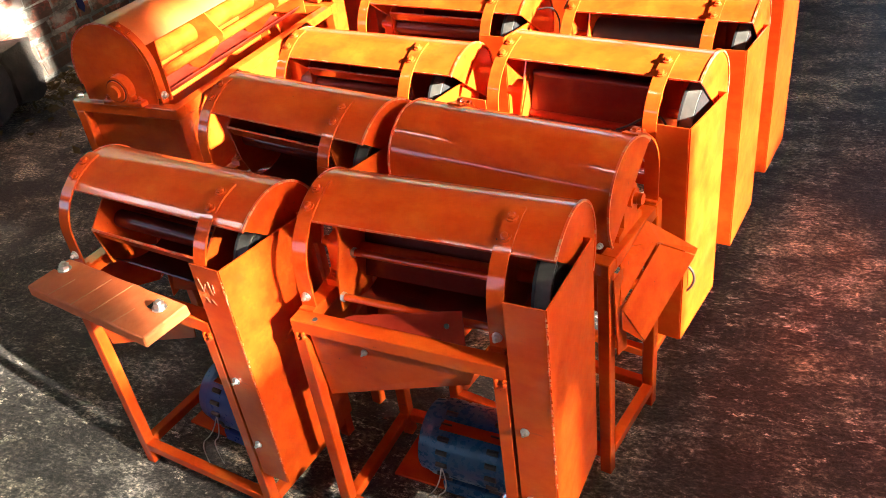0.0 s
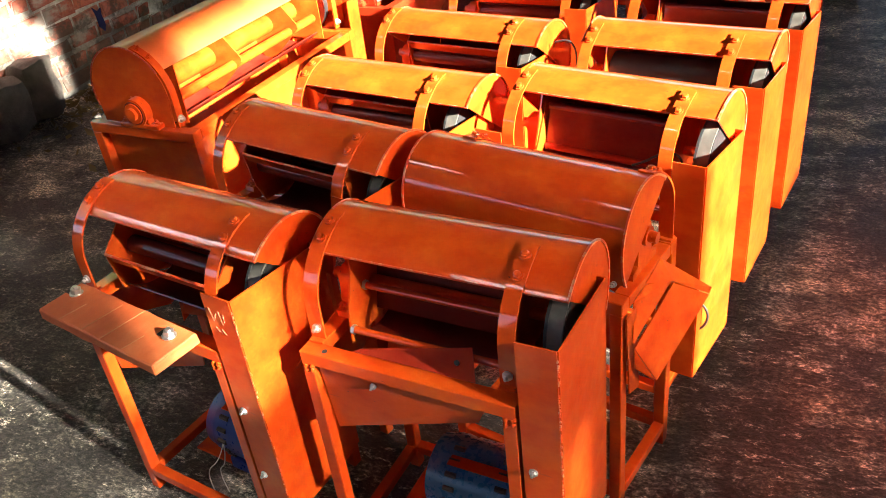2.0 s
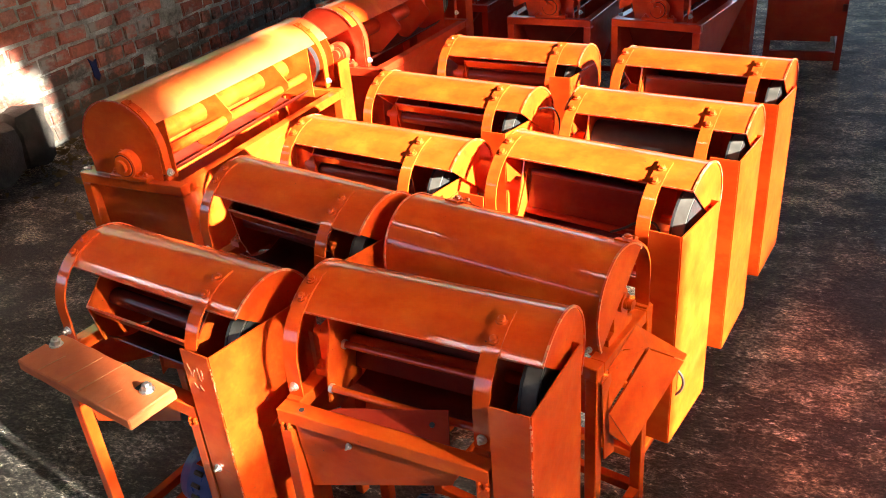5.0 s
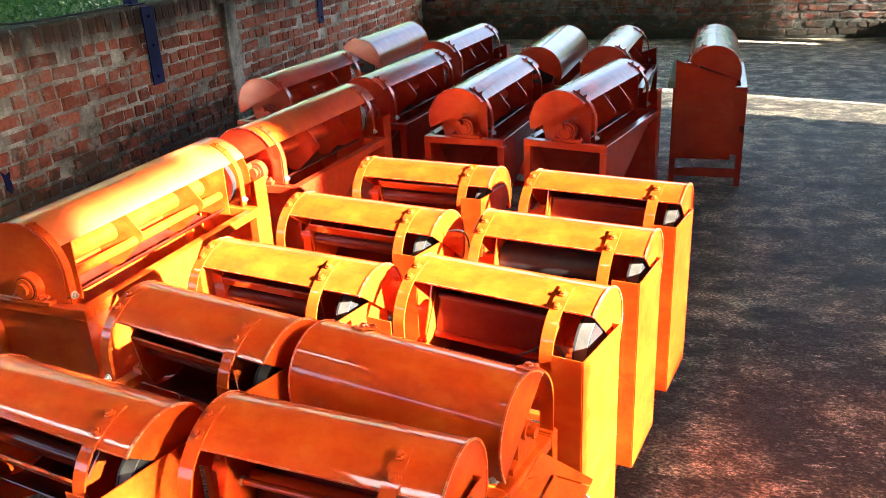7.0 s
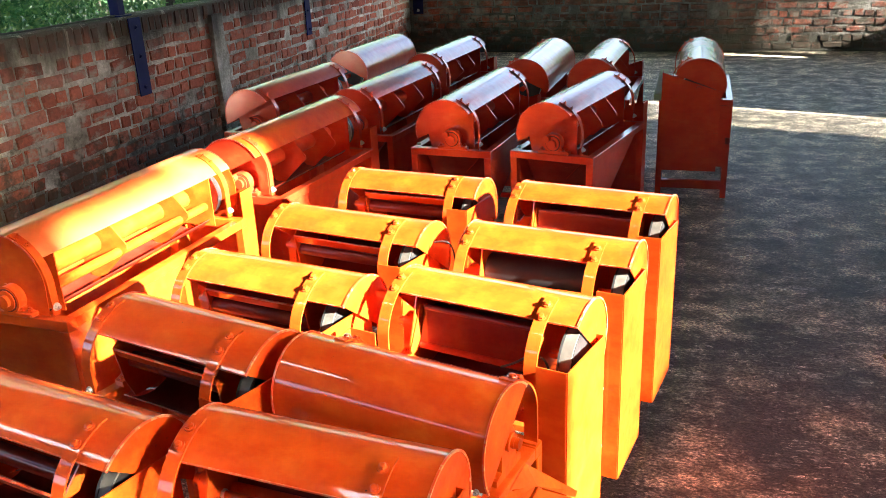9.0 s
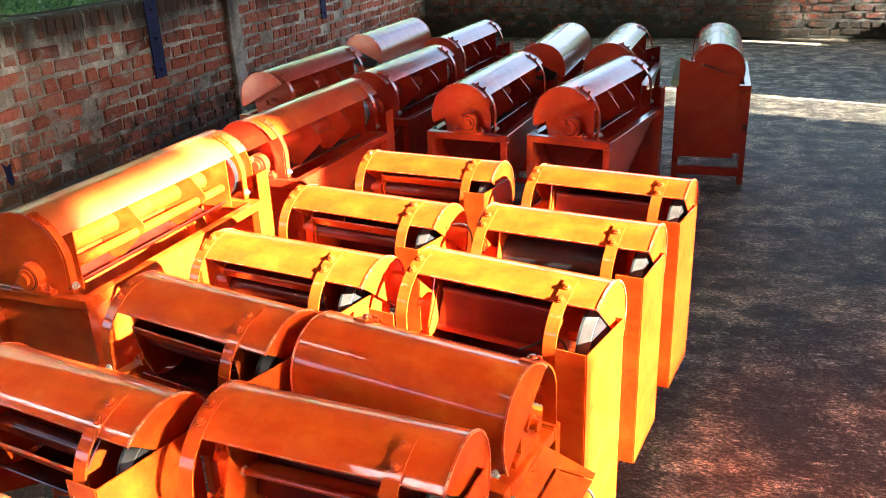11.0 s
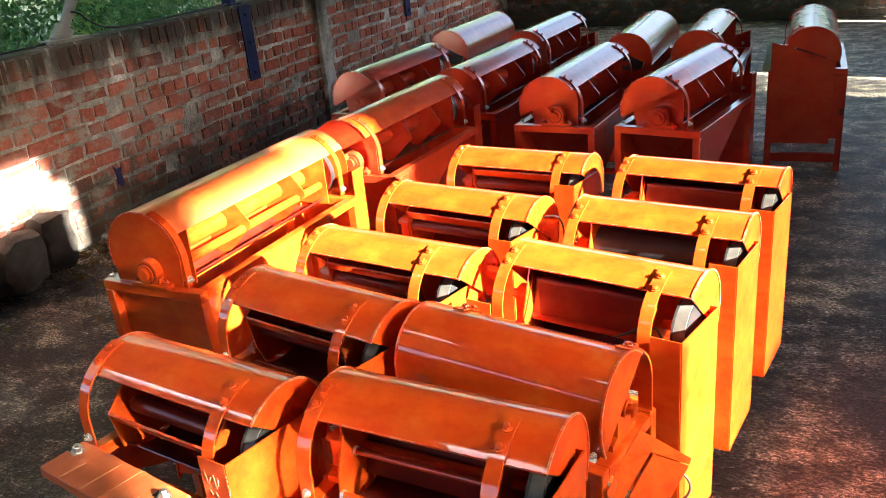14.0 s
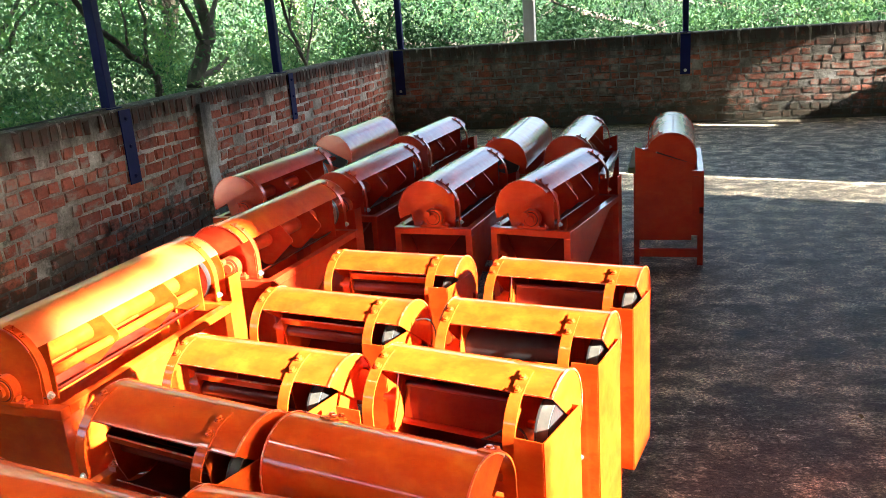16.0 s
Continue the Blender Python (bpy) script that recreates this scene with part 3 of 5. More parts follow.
def small_thresher(at, label, h=0.21, lip=50, dz=0.0, dc=0.0, motor=None, drum="rods", tray=(-0.09, 0.75), paint=None, front=-0.182, marks=False, bulge=0.0, flat=0.0):
    paint = paint or ORANGE
    t = thing("thresher", label, "thresher", "small threshers", at)
    X0, X1, Y0, Y1 = -0.228, 0.236, front, 0.1425
    cz = CZ + dz
    leg = 0.028

    def shape(a):
        """The cover bulges towards its back; some are flattened at the front."""
        f = (max(lip, min(a, 205)) - lip) / (205 - lip)
        return RAD + bulge * math.sin(math.pi * f) ** 2 - flat * max(0.0, min(1.0, (112 - a) / (112 - lip)))

    for lx in (X0, X1 - leg):
        for ly in (Y0, Y1 - leg):
            part("leg", boxed(lx, lx + leg, ly, ly + leg, 0.0, TOP - 0.03), paint, t)
    for name, b in (("top_rail", (X0, X1, Y0, Y0 + 0.036, TOP - 0.032, TOP)), ("top_rail", (X0, X1, Y1 - 0.034, Y1, TOP - 0.032, TOP)),
                    ("top_rail", (X0, X0 + 0.034, Y0 + 0.036, Y1 - 0.034, TOP - 0.031, TOP - 0.001)), ("top_rail", (X1 - 0.034, X1, Y0 + 0.036, Y1 - 0.034, TOP - 0.031, TOP - 0.001)),
                    ("bottom_rail", (X0 + leg, X1 - leg, Y0, Y0 + 0.026, 0.05, 0.076)), ("bottom_rail", (X0 + leg, X1 - leg, Y1 - 0.026, Y1, 0.05, 0.076)),
                    ("bottom_rail", (X0, X0 + 0.026, Y0 + leg, Y1 - leg, 0.05, 0.076)), ("bottom_rail", (X1 - 0.026, X1, Y0 + leg, Y1 - leg, 0.05, 0.076))):
        part(name, boxed(*b), paint, t)
    for lx in (X0 + 0.016, X1 - 0.016):
        weld = bmesh.new()
        for k in range(6):
            rod(weld, (lx + 0.010 * math.cos(k * 2.1), Y0 - 0.001, TOP - 0.030 - 0.003 * k), (lx + 0.010 * math.cos(k * 2.1) + 0.004, Y0 - 0.004, TOP - 0.032 - 0.003 * k), 0.0045, 7)
        part("weld_seam", weld, paint, t, smooth=True)
    # drum cover, with the sheet's small dents
    C0, C1 = X0 + 0.003, 0.3115 + dc
    cover = part("drum_cover", arch_sheet(C0, C1, cz, shape, lip, BACK), paint, t, smooth=True)
    for a in (C0 + 0.001, C1 - 0.004):
        part("end_plate", prismed(arch_points(cz, shape, -0.003, lip, BACK, 26), "x", a, a + 0.003), paint, cover)
    for a in (C0 - 0.0015, C1 - 0.003):
        part("rolled_rim", arch_sheet(a, a + 0.0045, cz, shape, lip, BACK, 0.0022, 0.005, 30), WORN, cover, smooth=True)
    ly, lz = -shape(lip) * math.cos(radians(lip)), cz + shape(lip) * math.sin(radians(lip))
    part("lip_fold", prismed([(ly - 0.0018, lz - 0.001), (ly + 0.0022, lz + 0.001), (ly + 0.004, lz - 0.005), (ly, lz - 0.006)], "x", C0, C1), WORN, cover)
    part("cover_clamp", bolt_head((C0 + 0.02, RAD * math.cos(radians(8)) + 0.002, cz - 0.05), (0, 1, 0.2), 0.005), ZINC, cover, "zinc-plated bolt")
    # straps
    for sx in (-h, h):
        r = shape(3) + 0.006
        pts, inner = arch_points(cz, shape, 0.006, 90, 3, 20), arch_points(cz, shape, 0.0015, 90, 3, 20)
        foot = TOP + 0.004
        strap = part("strap", prismed(pts + [(-r, foot), (-r + 0.0045, foot)] + inner[::-1], "x", sx - 0.0165, sx + 0.0165), paint, t, smooth=True)
        for a in (78, 61.5):
            c, s = math.cos(radians(a)), math.sin(radians(a))
            rb = shape(a) + 0.007
            part("bolt", bolt_head((sx, -rb * c, cz + rb * s), (0, -c, s), 0.0085, 0.0065, False), paint, strap)
        part("foot_bolt", bolt_head((sx, -r - 0.001, 0.657), (0, -1, 0), 0.0075, 0.007), ZINC, strap, "zinc-plated bolt")
        part("foot_lug", boxed(sx - 0.0165, sx + 0.0165, -r - 0.012, -r + 0.014, TOP + 0.001, TOP + 0.007, 0.001), paint, strap)
    # the drum's house, the drum and its bearing
    ty, tz = tray
    for sx in (-0.152, 0.195):
        if drum == "tray":
            o = [(ty - 0.002, tz), (ty + 0.014, tz - 0.10), (-0.05, TOP - 0.02), (0.10, TOP - 0.02)] + arc_points(0, cz, 0.122 - flat, 160, 88, 8)
        else:
            o = [(-0.105, TOP - 0.02), (0.10, TOP - 0.02)] + arc_points(0, cz, 0.122 - flat, 160, lip + 6, 10) + [(-0.068, cz + 0.06), (-0.098, cz - 0.02)]
        part("side_plate", prismed(o, "x", sx - 0.002, sx + 0.002), paint, t)
    # maroon sheet inside the cover's back, hiding its orange underside
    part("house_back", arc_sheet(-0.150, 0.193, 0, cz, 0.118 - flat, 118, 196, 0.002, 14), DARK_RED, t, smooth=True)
    rotor = part("drum_shaft", rodded((X0 - 0.012, 0, cz - 0.008), (0.305, 0, cz - 0.008), 0.0125, 16), paint, t, smooth=True)
    if drum == "tray":
        part("drum_tube", rodded((-0.149, -0.035, cz + 0.004), (0.192, -0.035, cz + 0.004), 0.021, 22), DARK_RED, rotor, smooth=True)
        for a in (150, 200):
            y, z = -0.075 * math.cos(radians(a)), cz + 0.075 * math.sin(radians(a))
            part("drum_bar", rodded((-0.149, y, z), (0.192, y, z), 0.009, 12), DARK_RED, rotor, smooth=True)
        board = part("feed_tray", plated([(-0.150, ty, tz), (0.193, ty, tz), (0.193, ty + 0.012, tz - 0.026), (-0.150, ty + 0.012, tz - 0.026)], 0.003), paint, t)
        part("tray_edge", rodded((-0.151, ty - 0.001, tz), (0.194, ty - 0.001, tz), 0.0032, 8), WORN, board, smooth=True)
        part("tray_floor", plated([(-0.150, ty + 0.013, tz - 0.027), (0.193, ty + 0.013, tz - 0.027), (0.193, ty + 0.05, tz - 0.055), (-0.150, ty + 0.05, tz - 0.055)], 0.003), DARK_RED, board)
    elif drum == "rods":
        part("drum_tube", rodded((-0.150, -0.034, cz + 0.002), (0.194, -0.034, cz + 0.002), 0.0078, 16), paint, rotor, smooth=True)
        bar = part("lower_bar", rodded((-0.150, -0.098, cz - 0.064), (0.194, -0.098, cz - 0.064), 0.0078, 14), paint, t, smooth=True)
        for y, z in ((-0.034, cz + 0.002), (-0.098, cz - 0.064)):
            part("bar_nut", rodded((-0.150, y, z), (-0.143, y, z), 0.0105, 6), ZINC, bar, "zinc-plated nut")
        part("drum_plate", plated([(-0.149, 0.035, cz + 0.075), (0.192, 0.035, cz + 0.075), (0.192, -0.005, cz - 0.075), (-0.149, -0.005, cz - 0.075)], 0.003), DARK_RED, rotor)
    elif drum == "panel":
        panel = part("drum_panel", plated([(-0.143, -0.034, cz + 0.066), (0.192, -0.034, cz + 0.066), (0.192, -0.056, cz - 0.030), (-0.143, -0.056, cz - 0.030)], 0.003), DARK_RED, rotor)
        part("rolled_top", rodded((-0.143, -0.030, cz + 0.066), (0.193, -0.030, cz + 0.066), 0.0085, 14), DARK_RED, panel, smooth=True)
        part("fold_bar", rodded((-0.143, -0.058, cz - 0.034), (0.192, -0.058, cz - 0.034), 0.0095, 12), OXIDE, panel, smooth=True)
        part("drum_shell", rodded((-0.143, 0.022, cz), (0.190, 0.022, cz), 0.050, 32), DARK_RED, rotor, smooth=True)
        part("panel_cheek", prismed([(-0.044, cz + 0.078), (-0.103, cz - 0.030), (-0.098, cz - 0.045), (-0.03, cz - 0.04), (-0.02, cz + 0.07)], "x", -0.148, -0.1455), paint, panel)
        part("panel_cheek", prismed(arc_points(0, cz, 0.128 - flat, 22, 110, 10) + [(0.03, TOP + 0.004), (-0.112, TOP + 0.004)], "x", 0.2005, 0.203), paint, panel)
    else:
        part("drum_shell", rodded((-0.148, 0, cz + 0.016), (0.190, 0, cz + 0.016), 0.052, 36), BLACK, rotor, "dark glossy drum tube", smooth=True)
        part("feed_bar", rodded((-0.150, -0.100, cz + 0.018), (0.192, -0.100, cz + 0.018), 0.0085, 14), paint, t, smooth=True)
        part("feed_plate", plated([(-0.148, -0.112, cz - 0.060), (0.192, -0.112, cz - 0.060), (0.192, -0.094, cz - 0.012), (-0.148, -0.094, cz - 0.012)], 0.003), OXIDE, t)
    bearing(t, -0.198, 0, TOP, cz - 0.008, paint, 0.95)
    # hopper and concave below the drum
    part("hopper_front", plated([(-0.195, Y0 + 0.012, TOP - 0.034), (0.17, Y0 + 0.012, TOP - 0.034), (0.15, Y0 + 0.02, 0.545), (-0.195, Y0 + 0.03, 0.405)]), paint, t)
    part("hopper_back", plated([(-0.195, Y1 - 0.036, TOP - 0.034), (0.195, Y1 - 0.036, TOP - 0.034), (0.15, 0.06, 0.50), (-0.195, 0.06, 0.42)]), paint, t)
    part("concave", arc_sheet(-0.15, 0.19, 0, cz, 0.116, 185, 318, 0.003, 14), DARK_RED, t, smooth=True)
    # outlet chute at the end away from the belt: a trough of two floor sheets, a back wall and a side strip
    def out(u, w, z):
        return (X0 - u, 0.1425 - w, z)
    fold1, fold2, corner, low = out(0.035, 0.179, 0.578), out(0.02, 0.018, 0.51), out(0.079, 0.2855, 0.492), out(0.055, 0.055, 0.408)
    chute = part("outlet_chute", plated([fold1, corner, low, fold2]), paint, t)
    part("chute_floor", plated([out(0.001, 0.108, 0.606), out(0.032, 0.176, 0.586), out(0.016, 0.020, 0.518), out(0.002, 0.05, 0.600)]), paint, chute)
    part("chute_wall", plated([out(0.001, 0.190, 0.624), out(0.080, 0.300, 0.5025), out(0.079, 0.288, 0.494), out(0.033, 0.181, 0.581), out(0.001, 0.112, 0.608)]), paint, chute)
    part("chute_side", plated([out(0.008, 0.002, 0.592), out(0.008, 0.047, 0.594), out(0.012, 0.062, 0.368), out(0.012, 0.014, 0.384)]), paint, chute)
    part("chute_end", plated([out(0.0545, 0.0545, 0.406), out(0.0195, 0.0175, 0.508), out(0.02, 0.021, 0.454)], 0.002), paint, chute)
    # pulley and the open-topped belt guard
    gx0, gx1, gy0, gy1, gz0, gz1 = 0.241, 0.319, -0.181, 0.066, 0.18, 0.776
    pulley = part("pulley", rodded((0.262, 0, cz - 0.008), (0.29, 0, cz - 0.008), 0.092, 36), PULLEY, t, "worn grey iron belt pulley", smooth=True)
    part("pulley_rim", rodded((0.256, 0, cz - 0.008), (0.262, 0, cz - 0.008), 0.094, 36), BLACK, pulley, smooth=True)
    part("pulley_web", rodded((0.290, 0, cz - 0.008), (0.292, 0, cz - 0.008), 0.087, 36), BLACK, pulley)
    part("pulley_hub", rodded((0.245, 0, cz - 0.008), (0.256, 0, cz - 0.008), 0.03, 20), ZINC, pulley, smooth=True)
    belt = bmesh.new()
    prism(belt, [(-0.102, cz - 0.02), (-0.094, cz - 0.02), (-0.040, 0.2), (-0.048, 0.2)], "x", 0.27, 0.283)
    prism(belt, [(0.102, cz - 0.02), (0.094, cz - 0.02), (0.040, 0.2), (0.048, 0.2)], "x", 0.27, 0.283)
    part("drive_belt", belt, RUBBER, t)
    g0 = gx0 + 0.002
    guard = part("belt_guard", plated([(gx1, gy0, gz0), (gx1, gy1, gz0), (gx1, gy1, gz1 - 0.02), (gx1, gy0, gz1)]), paint, t)
    part("guard_front", plated([(g0, gy0, gz0), (gx1 - 0.002, gy0, gz0), (gx1 - 0.002, gy0, gz1), (g0, gy0, gz1)]), paint, guard)
    part("guard_back", plated([(g0, gy1, gz0), (gx1 - 0.002, gy1, gz0), (gx1 - 0.002, gy1, gz1 - 0.02), (g0, gy1, gz1 - 0.02)]), paint, guard)
    part("guard_inner", plated([(g0, gy0 + 0.003, gz0), (g0, gy1 - 0.003, gz0), (g0, gy1 - 0.003, TOP - 0.04), (g0, gy0 + 0.003, TOP - 0.04)], 0.002), paint, guard)
    for z in (0.477, 0.285):
        part("bolt", bolt_head((gx0 + 0.022, gy0 - 0.002, z), (0, -1, 0), 0.0068, 0.006), ZINC, guard, "zinc-plated bolt")
    if motor:
        bead, rnd_bead = bmesh.new(), random.Random(int(cz * 1e4) + int(C1 * 1e4))
        z = gz0 + 0.02
        while z < gz1 - 0.02:
            if rnd_bead.random() < 0.72:
                c = Vector((gx1 - 0.001 + rnd_bead.uniform(-0.0008, 0.0008), gy0 + rnd_bead.uniform(-0.0008, 0.0008), z))
                rod(bead, c, c + Vector((rnd_bead.uniform(-0.001, 0.001), rnd_bead.uniform(-0.001, 0.001), rnd_bead.uniform(0.004, 0.009))), 0.0024, 7, 0.0016)
            z += rnd_bead.uniform(0.005, 0.013)
        tagged(part("weld_bead", bead, WORN, guard, smooth=True), kind="stuff")
    if marks:
        chalk = bmesh.new()
        for a, b in (((0.255, 0.745), (0.262, 0.715)), ((0.262, 0.715), (0.272, 0.735)), ((0.28, 0.742), (0.284, 0.712)), ((0.292, 0.738), (0.290, 0.718)), ((0.262, 0.700), (0.268, 0.690)), ((0.278, 0.698), (0.284, 0.688))):
            prism(chalk, [(a[0] - 0.0014, a[1]), (a[0] + 0.0014, a[1]), (b[0] + 0.0014, b[1]), (b[0] - 0.0014, b[1])], "y", gy0 - 0.0028, gy0 - 0.0018)
        part("chalk_mark", chalk, CHALK, guard, "rubbed chalk strokes")
    if motor:
        part("rail_hole", rodded((X0 + 0.052, Y0 + 0.016, TOP - 0.004), (X0 + 0.052, Y0 + 0.016, TOP + 0.0006), 0.006, 14), BLACK, t)
        part("hopper_bolt", bolt_head((-0.07, Y0 + 0.010, 0.572), (0, -1, 0), 0.005, 0.005), ZINC, t, "small zinc-plated bolt")
        part("motor_base", boxed(-0.14, 0.21, -0.075, 0.075, 0.078, 0.085), paint, t)
        electric_motor(t, -0.055, 0.190, 0.178, 0.090, motor)
    return t


def feeding_plank(at):
    """The wooden board bolted across the front of a stand."""
    bm = bmesh.new()
    box(bm, -0.215, 0.185, -0.115, 0.0, -0.012, 0.016)
    bmesh.ops.subdivide_edges(bm, edges=[e for e in bm.edges if abs(e.verts[0].co.x - e.verts[1].co.x) > 0.2], cuts=9)
    for v in bm.verts:
        v.co += Vector((noise.noise(v.co * 21) * 0.003, noise.noise(v.co * 17 + Vector((5, 0, 0))) * 0.0035, noise.noise(v.co * 19) * 0.0015))
    bmesh.ops.bevel(bm, geom=[e for e in bm.edges if e.calc_face_angle(0) > 0.9], offset=0.003, segments=1, affect="EDGES")
    plank = tagged(part("feeding_plank", bm, WOOD), "rough wooden plank painted pale orange, bolted to a stand", "plank")
    plank.matrix_world = at
    for x, y0, y1 in ((-0.135, -0.112, -0.05), (-0.055, -0.113, -0.012), (0.010, -0.112, -0.004), (0.082, -0.112, -0.06)):
        kerf = plated([(x, y0, 0.0166), (x + 0.0022, y0, 0.0166), (x + 0.010, y1, 0.0166), (x + 0.0078, y1, 0.0166)], 0.0012)
        part("saw_mark", kerf, PALE_WOOD_LINE, plank)
    for x in (-0.185, 0.14):
        part("bolt", bolt_head((x, -0.035, 0.017), (0.1, 0.1, 1), 0.0115, 0.013), ZINC, plank, "large zinc-plated bolt")
        part("washer_slot", boxed(x - 0.03, x + 0.012, -0.045, -0.025, 0.0150, 0.0172, 0.001), RUBBER, plank)
    return plank


def cover_plate(at):
    bm = plated([(-0.13, 0, 0), (0.135, 0.0, 0), (0.115, 0.040, 0.046), (-0.11, 0.008, 0.006)], 0.003)
    ob = tagged(part("loose_plate", bm, OXIDE), "bent red-orange sheet plate lying on a stand", "metal plate")
    ob.matrix_world = at
    part("bolt_hole", rodded((0.092, 0.0175, 0.0205), (0.092, 0.0145, 0.0245), 0.005, 10), BLACK, ob)
    return ob


A_AT = pose(-0.883, 1.251, 0, 0, 0, -9.9)
B_AT = pose(-0.275, 1.238, 0, 0, 0, -5.2)
small_thresher(A_AT, "orange-painted small thresher with a wooden feeding plank and blue motor", 0.21, 50, -0.007, -0.007, motor=BLUE, bulge=0.014, marks=True, drum="tray", tray=(-0.11, 0.721))
small_thresher(B_AT, "orange-painted small thresher with a teal motor under its stand", 0.206, 51, -0.007, -0.008, motor=TEAL, bulge=0.016)
small_thresher(pose(-0.791, 1.654, 0, 0, 0, -13.3), "shaded orange small thresher behind the one with the plank", 0.205, 46.5, -0.005, -0.008, bulge=0.020, front=-0.15, drum="tray", tray=(-0.087, 0.762))
small_thresher(pose(-0.127, 1.559, 0, 0, 0, 166.6), "shaded orange small thresher turned back to front", 0.21, 54, 0.006, 0.0, bulge=0.012, flat=0.016, front=-0.1425)
small_thresher(pose(-0.742, 1.989, 0, 0, 0, -10.2), "sunlit orange small thresher with an open feed tray", 0.209, 49.4, 0.006, 0.026, bulge=0.013, front=-0.15, drum="tray", tray=(-0.065, 0.779))
small_thresher(pose(-0.680, 2.446, 0, 0, 0, -10.7), "sunlit orange small thresher with an open feed tray", 0.227, 47, 0.007, 0.016, bulge=0.008, front=-0.15, drum="tray", tray=(-0.07, 0.778))
small_thresher(pose(-0.631, 2.971, 0, 0, 0, -7.6), "sunlit orange small thresher with a feed tray under its cover", 0.221, 44.6, -0.007, 0.005, bulge=0.005, front=-0.15, drum="tray", tray=(-0.07, 0.77))
small_thresher(pose(-0.093, 1.942, 0, 0, 0, -13.3), "sunlit orange small thresher with a closed dark red drum", 0.208, 60, 0.012, -0.012, bulge=0.020, front=-0.15, drum="panel")
small_thresher(pose(-0.020, 2.370, 0, 0, 0, -10.0), "sunlit orange small thresher with a dark drum and bright belt guard", 0.201, 57.8, -0.011, -0.006, bulge=0.032, drum="shell", front=-0.15)
small_thresher(pose(0.057, 2.816, 0, 0, 0, -10.5), "sunlit orange small thresher at the end of its row", 0.219, 58.7, -0.003, -0.005, bulge=0.024, front=-0.15, drum="panel")
feeding_plank(A_AT @ pose(0, -0.165, TOP + 0.013, 0, 0, -3.5))
cover_plate(B_AT @ pose(0.01, -0.150, TOP + 0.003))

# ---- the long thresher ----
BTOP, BCZ, BRAD, BCX, LC = 0.6385, 0.740, 0.161, -0.013, 0.978
QUARTER = Matrix.Rotation(radians(90), 4, "Z")


def turned(bm):
    """From a frame whose x runs along the machine and whose -y is its open side."""
    bmesh.ops.transform(bm, matrix=QUARTER, verts=bm.verts)
    return bm


def ring_bearing(parent, x, cy, z, mat):
    """A pillow block with a round housing, its bolted foot, collar and shaft end."""
    cz = z + 0.056
    foot = bmesh.new()
    box(foot, x - 0.017, x + 0.017, cy - 0.082, cy + 0.082, z + 0.001, z + 0.018, 0.003)
    box(foot, x - 0.013, x + 0.013, cy - 0.046, cy + 0.046, z + 0.016, z + 0.034, 0.003)
    block = part("bearing_block", turned(foot), mat, parent)
    for a, b, r, seg in ((x - 0.018, x + 0.018, 0.046, 30), (x - 0.024, x + 0.02, 0.034, 26), (x - 0.036, x + 0.03, 0.021, 18)):
        part("bearing_ring", turned(rodded((a, cy, cz), (b, cy, cz), r, seg)), mat, block, smooth=True)
    groove = bmesh.new()
    rod(groove, (x - 0.0195, cy, cz), (x - 0.0175, cy, cz), 0.039, 26)
    part("bearing_seal", turned(groove), DARK_RED, block)
    for d in (-0.066, 0.066):
        part("bolt", turned(bolt_head((x, cy + d, z + 0.018), (0, 0, 1), 0.009)), mat, block)
    return block


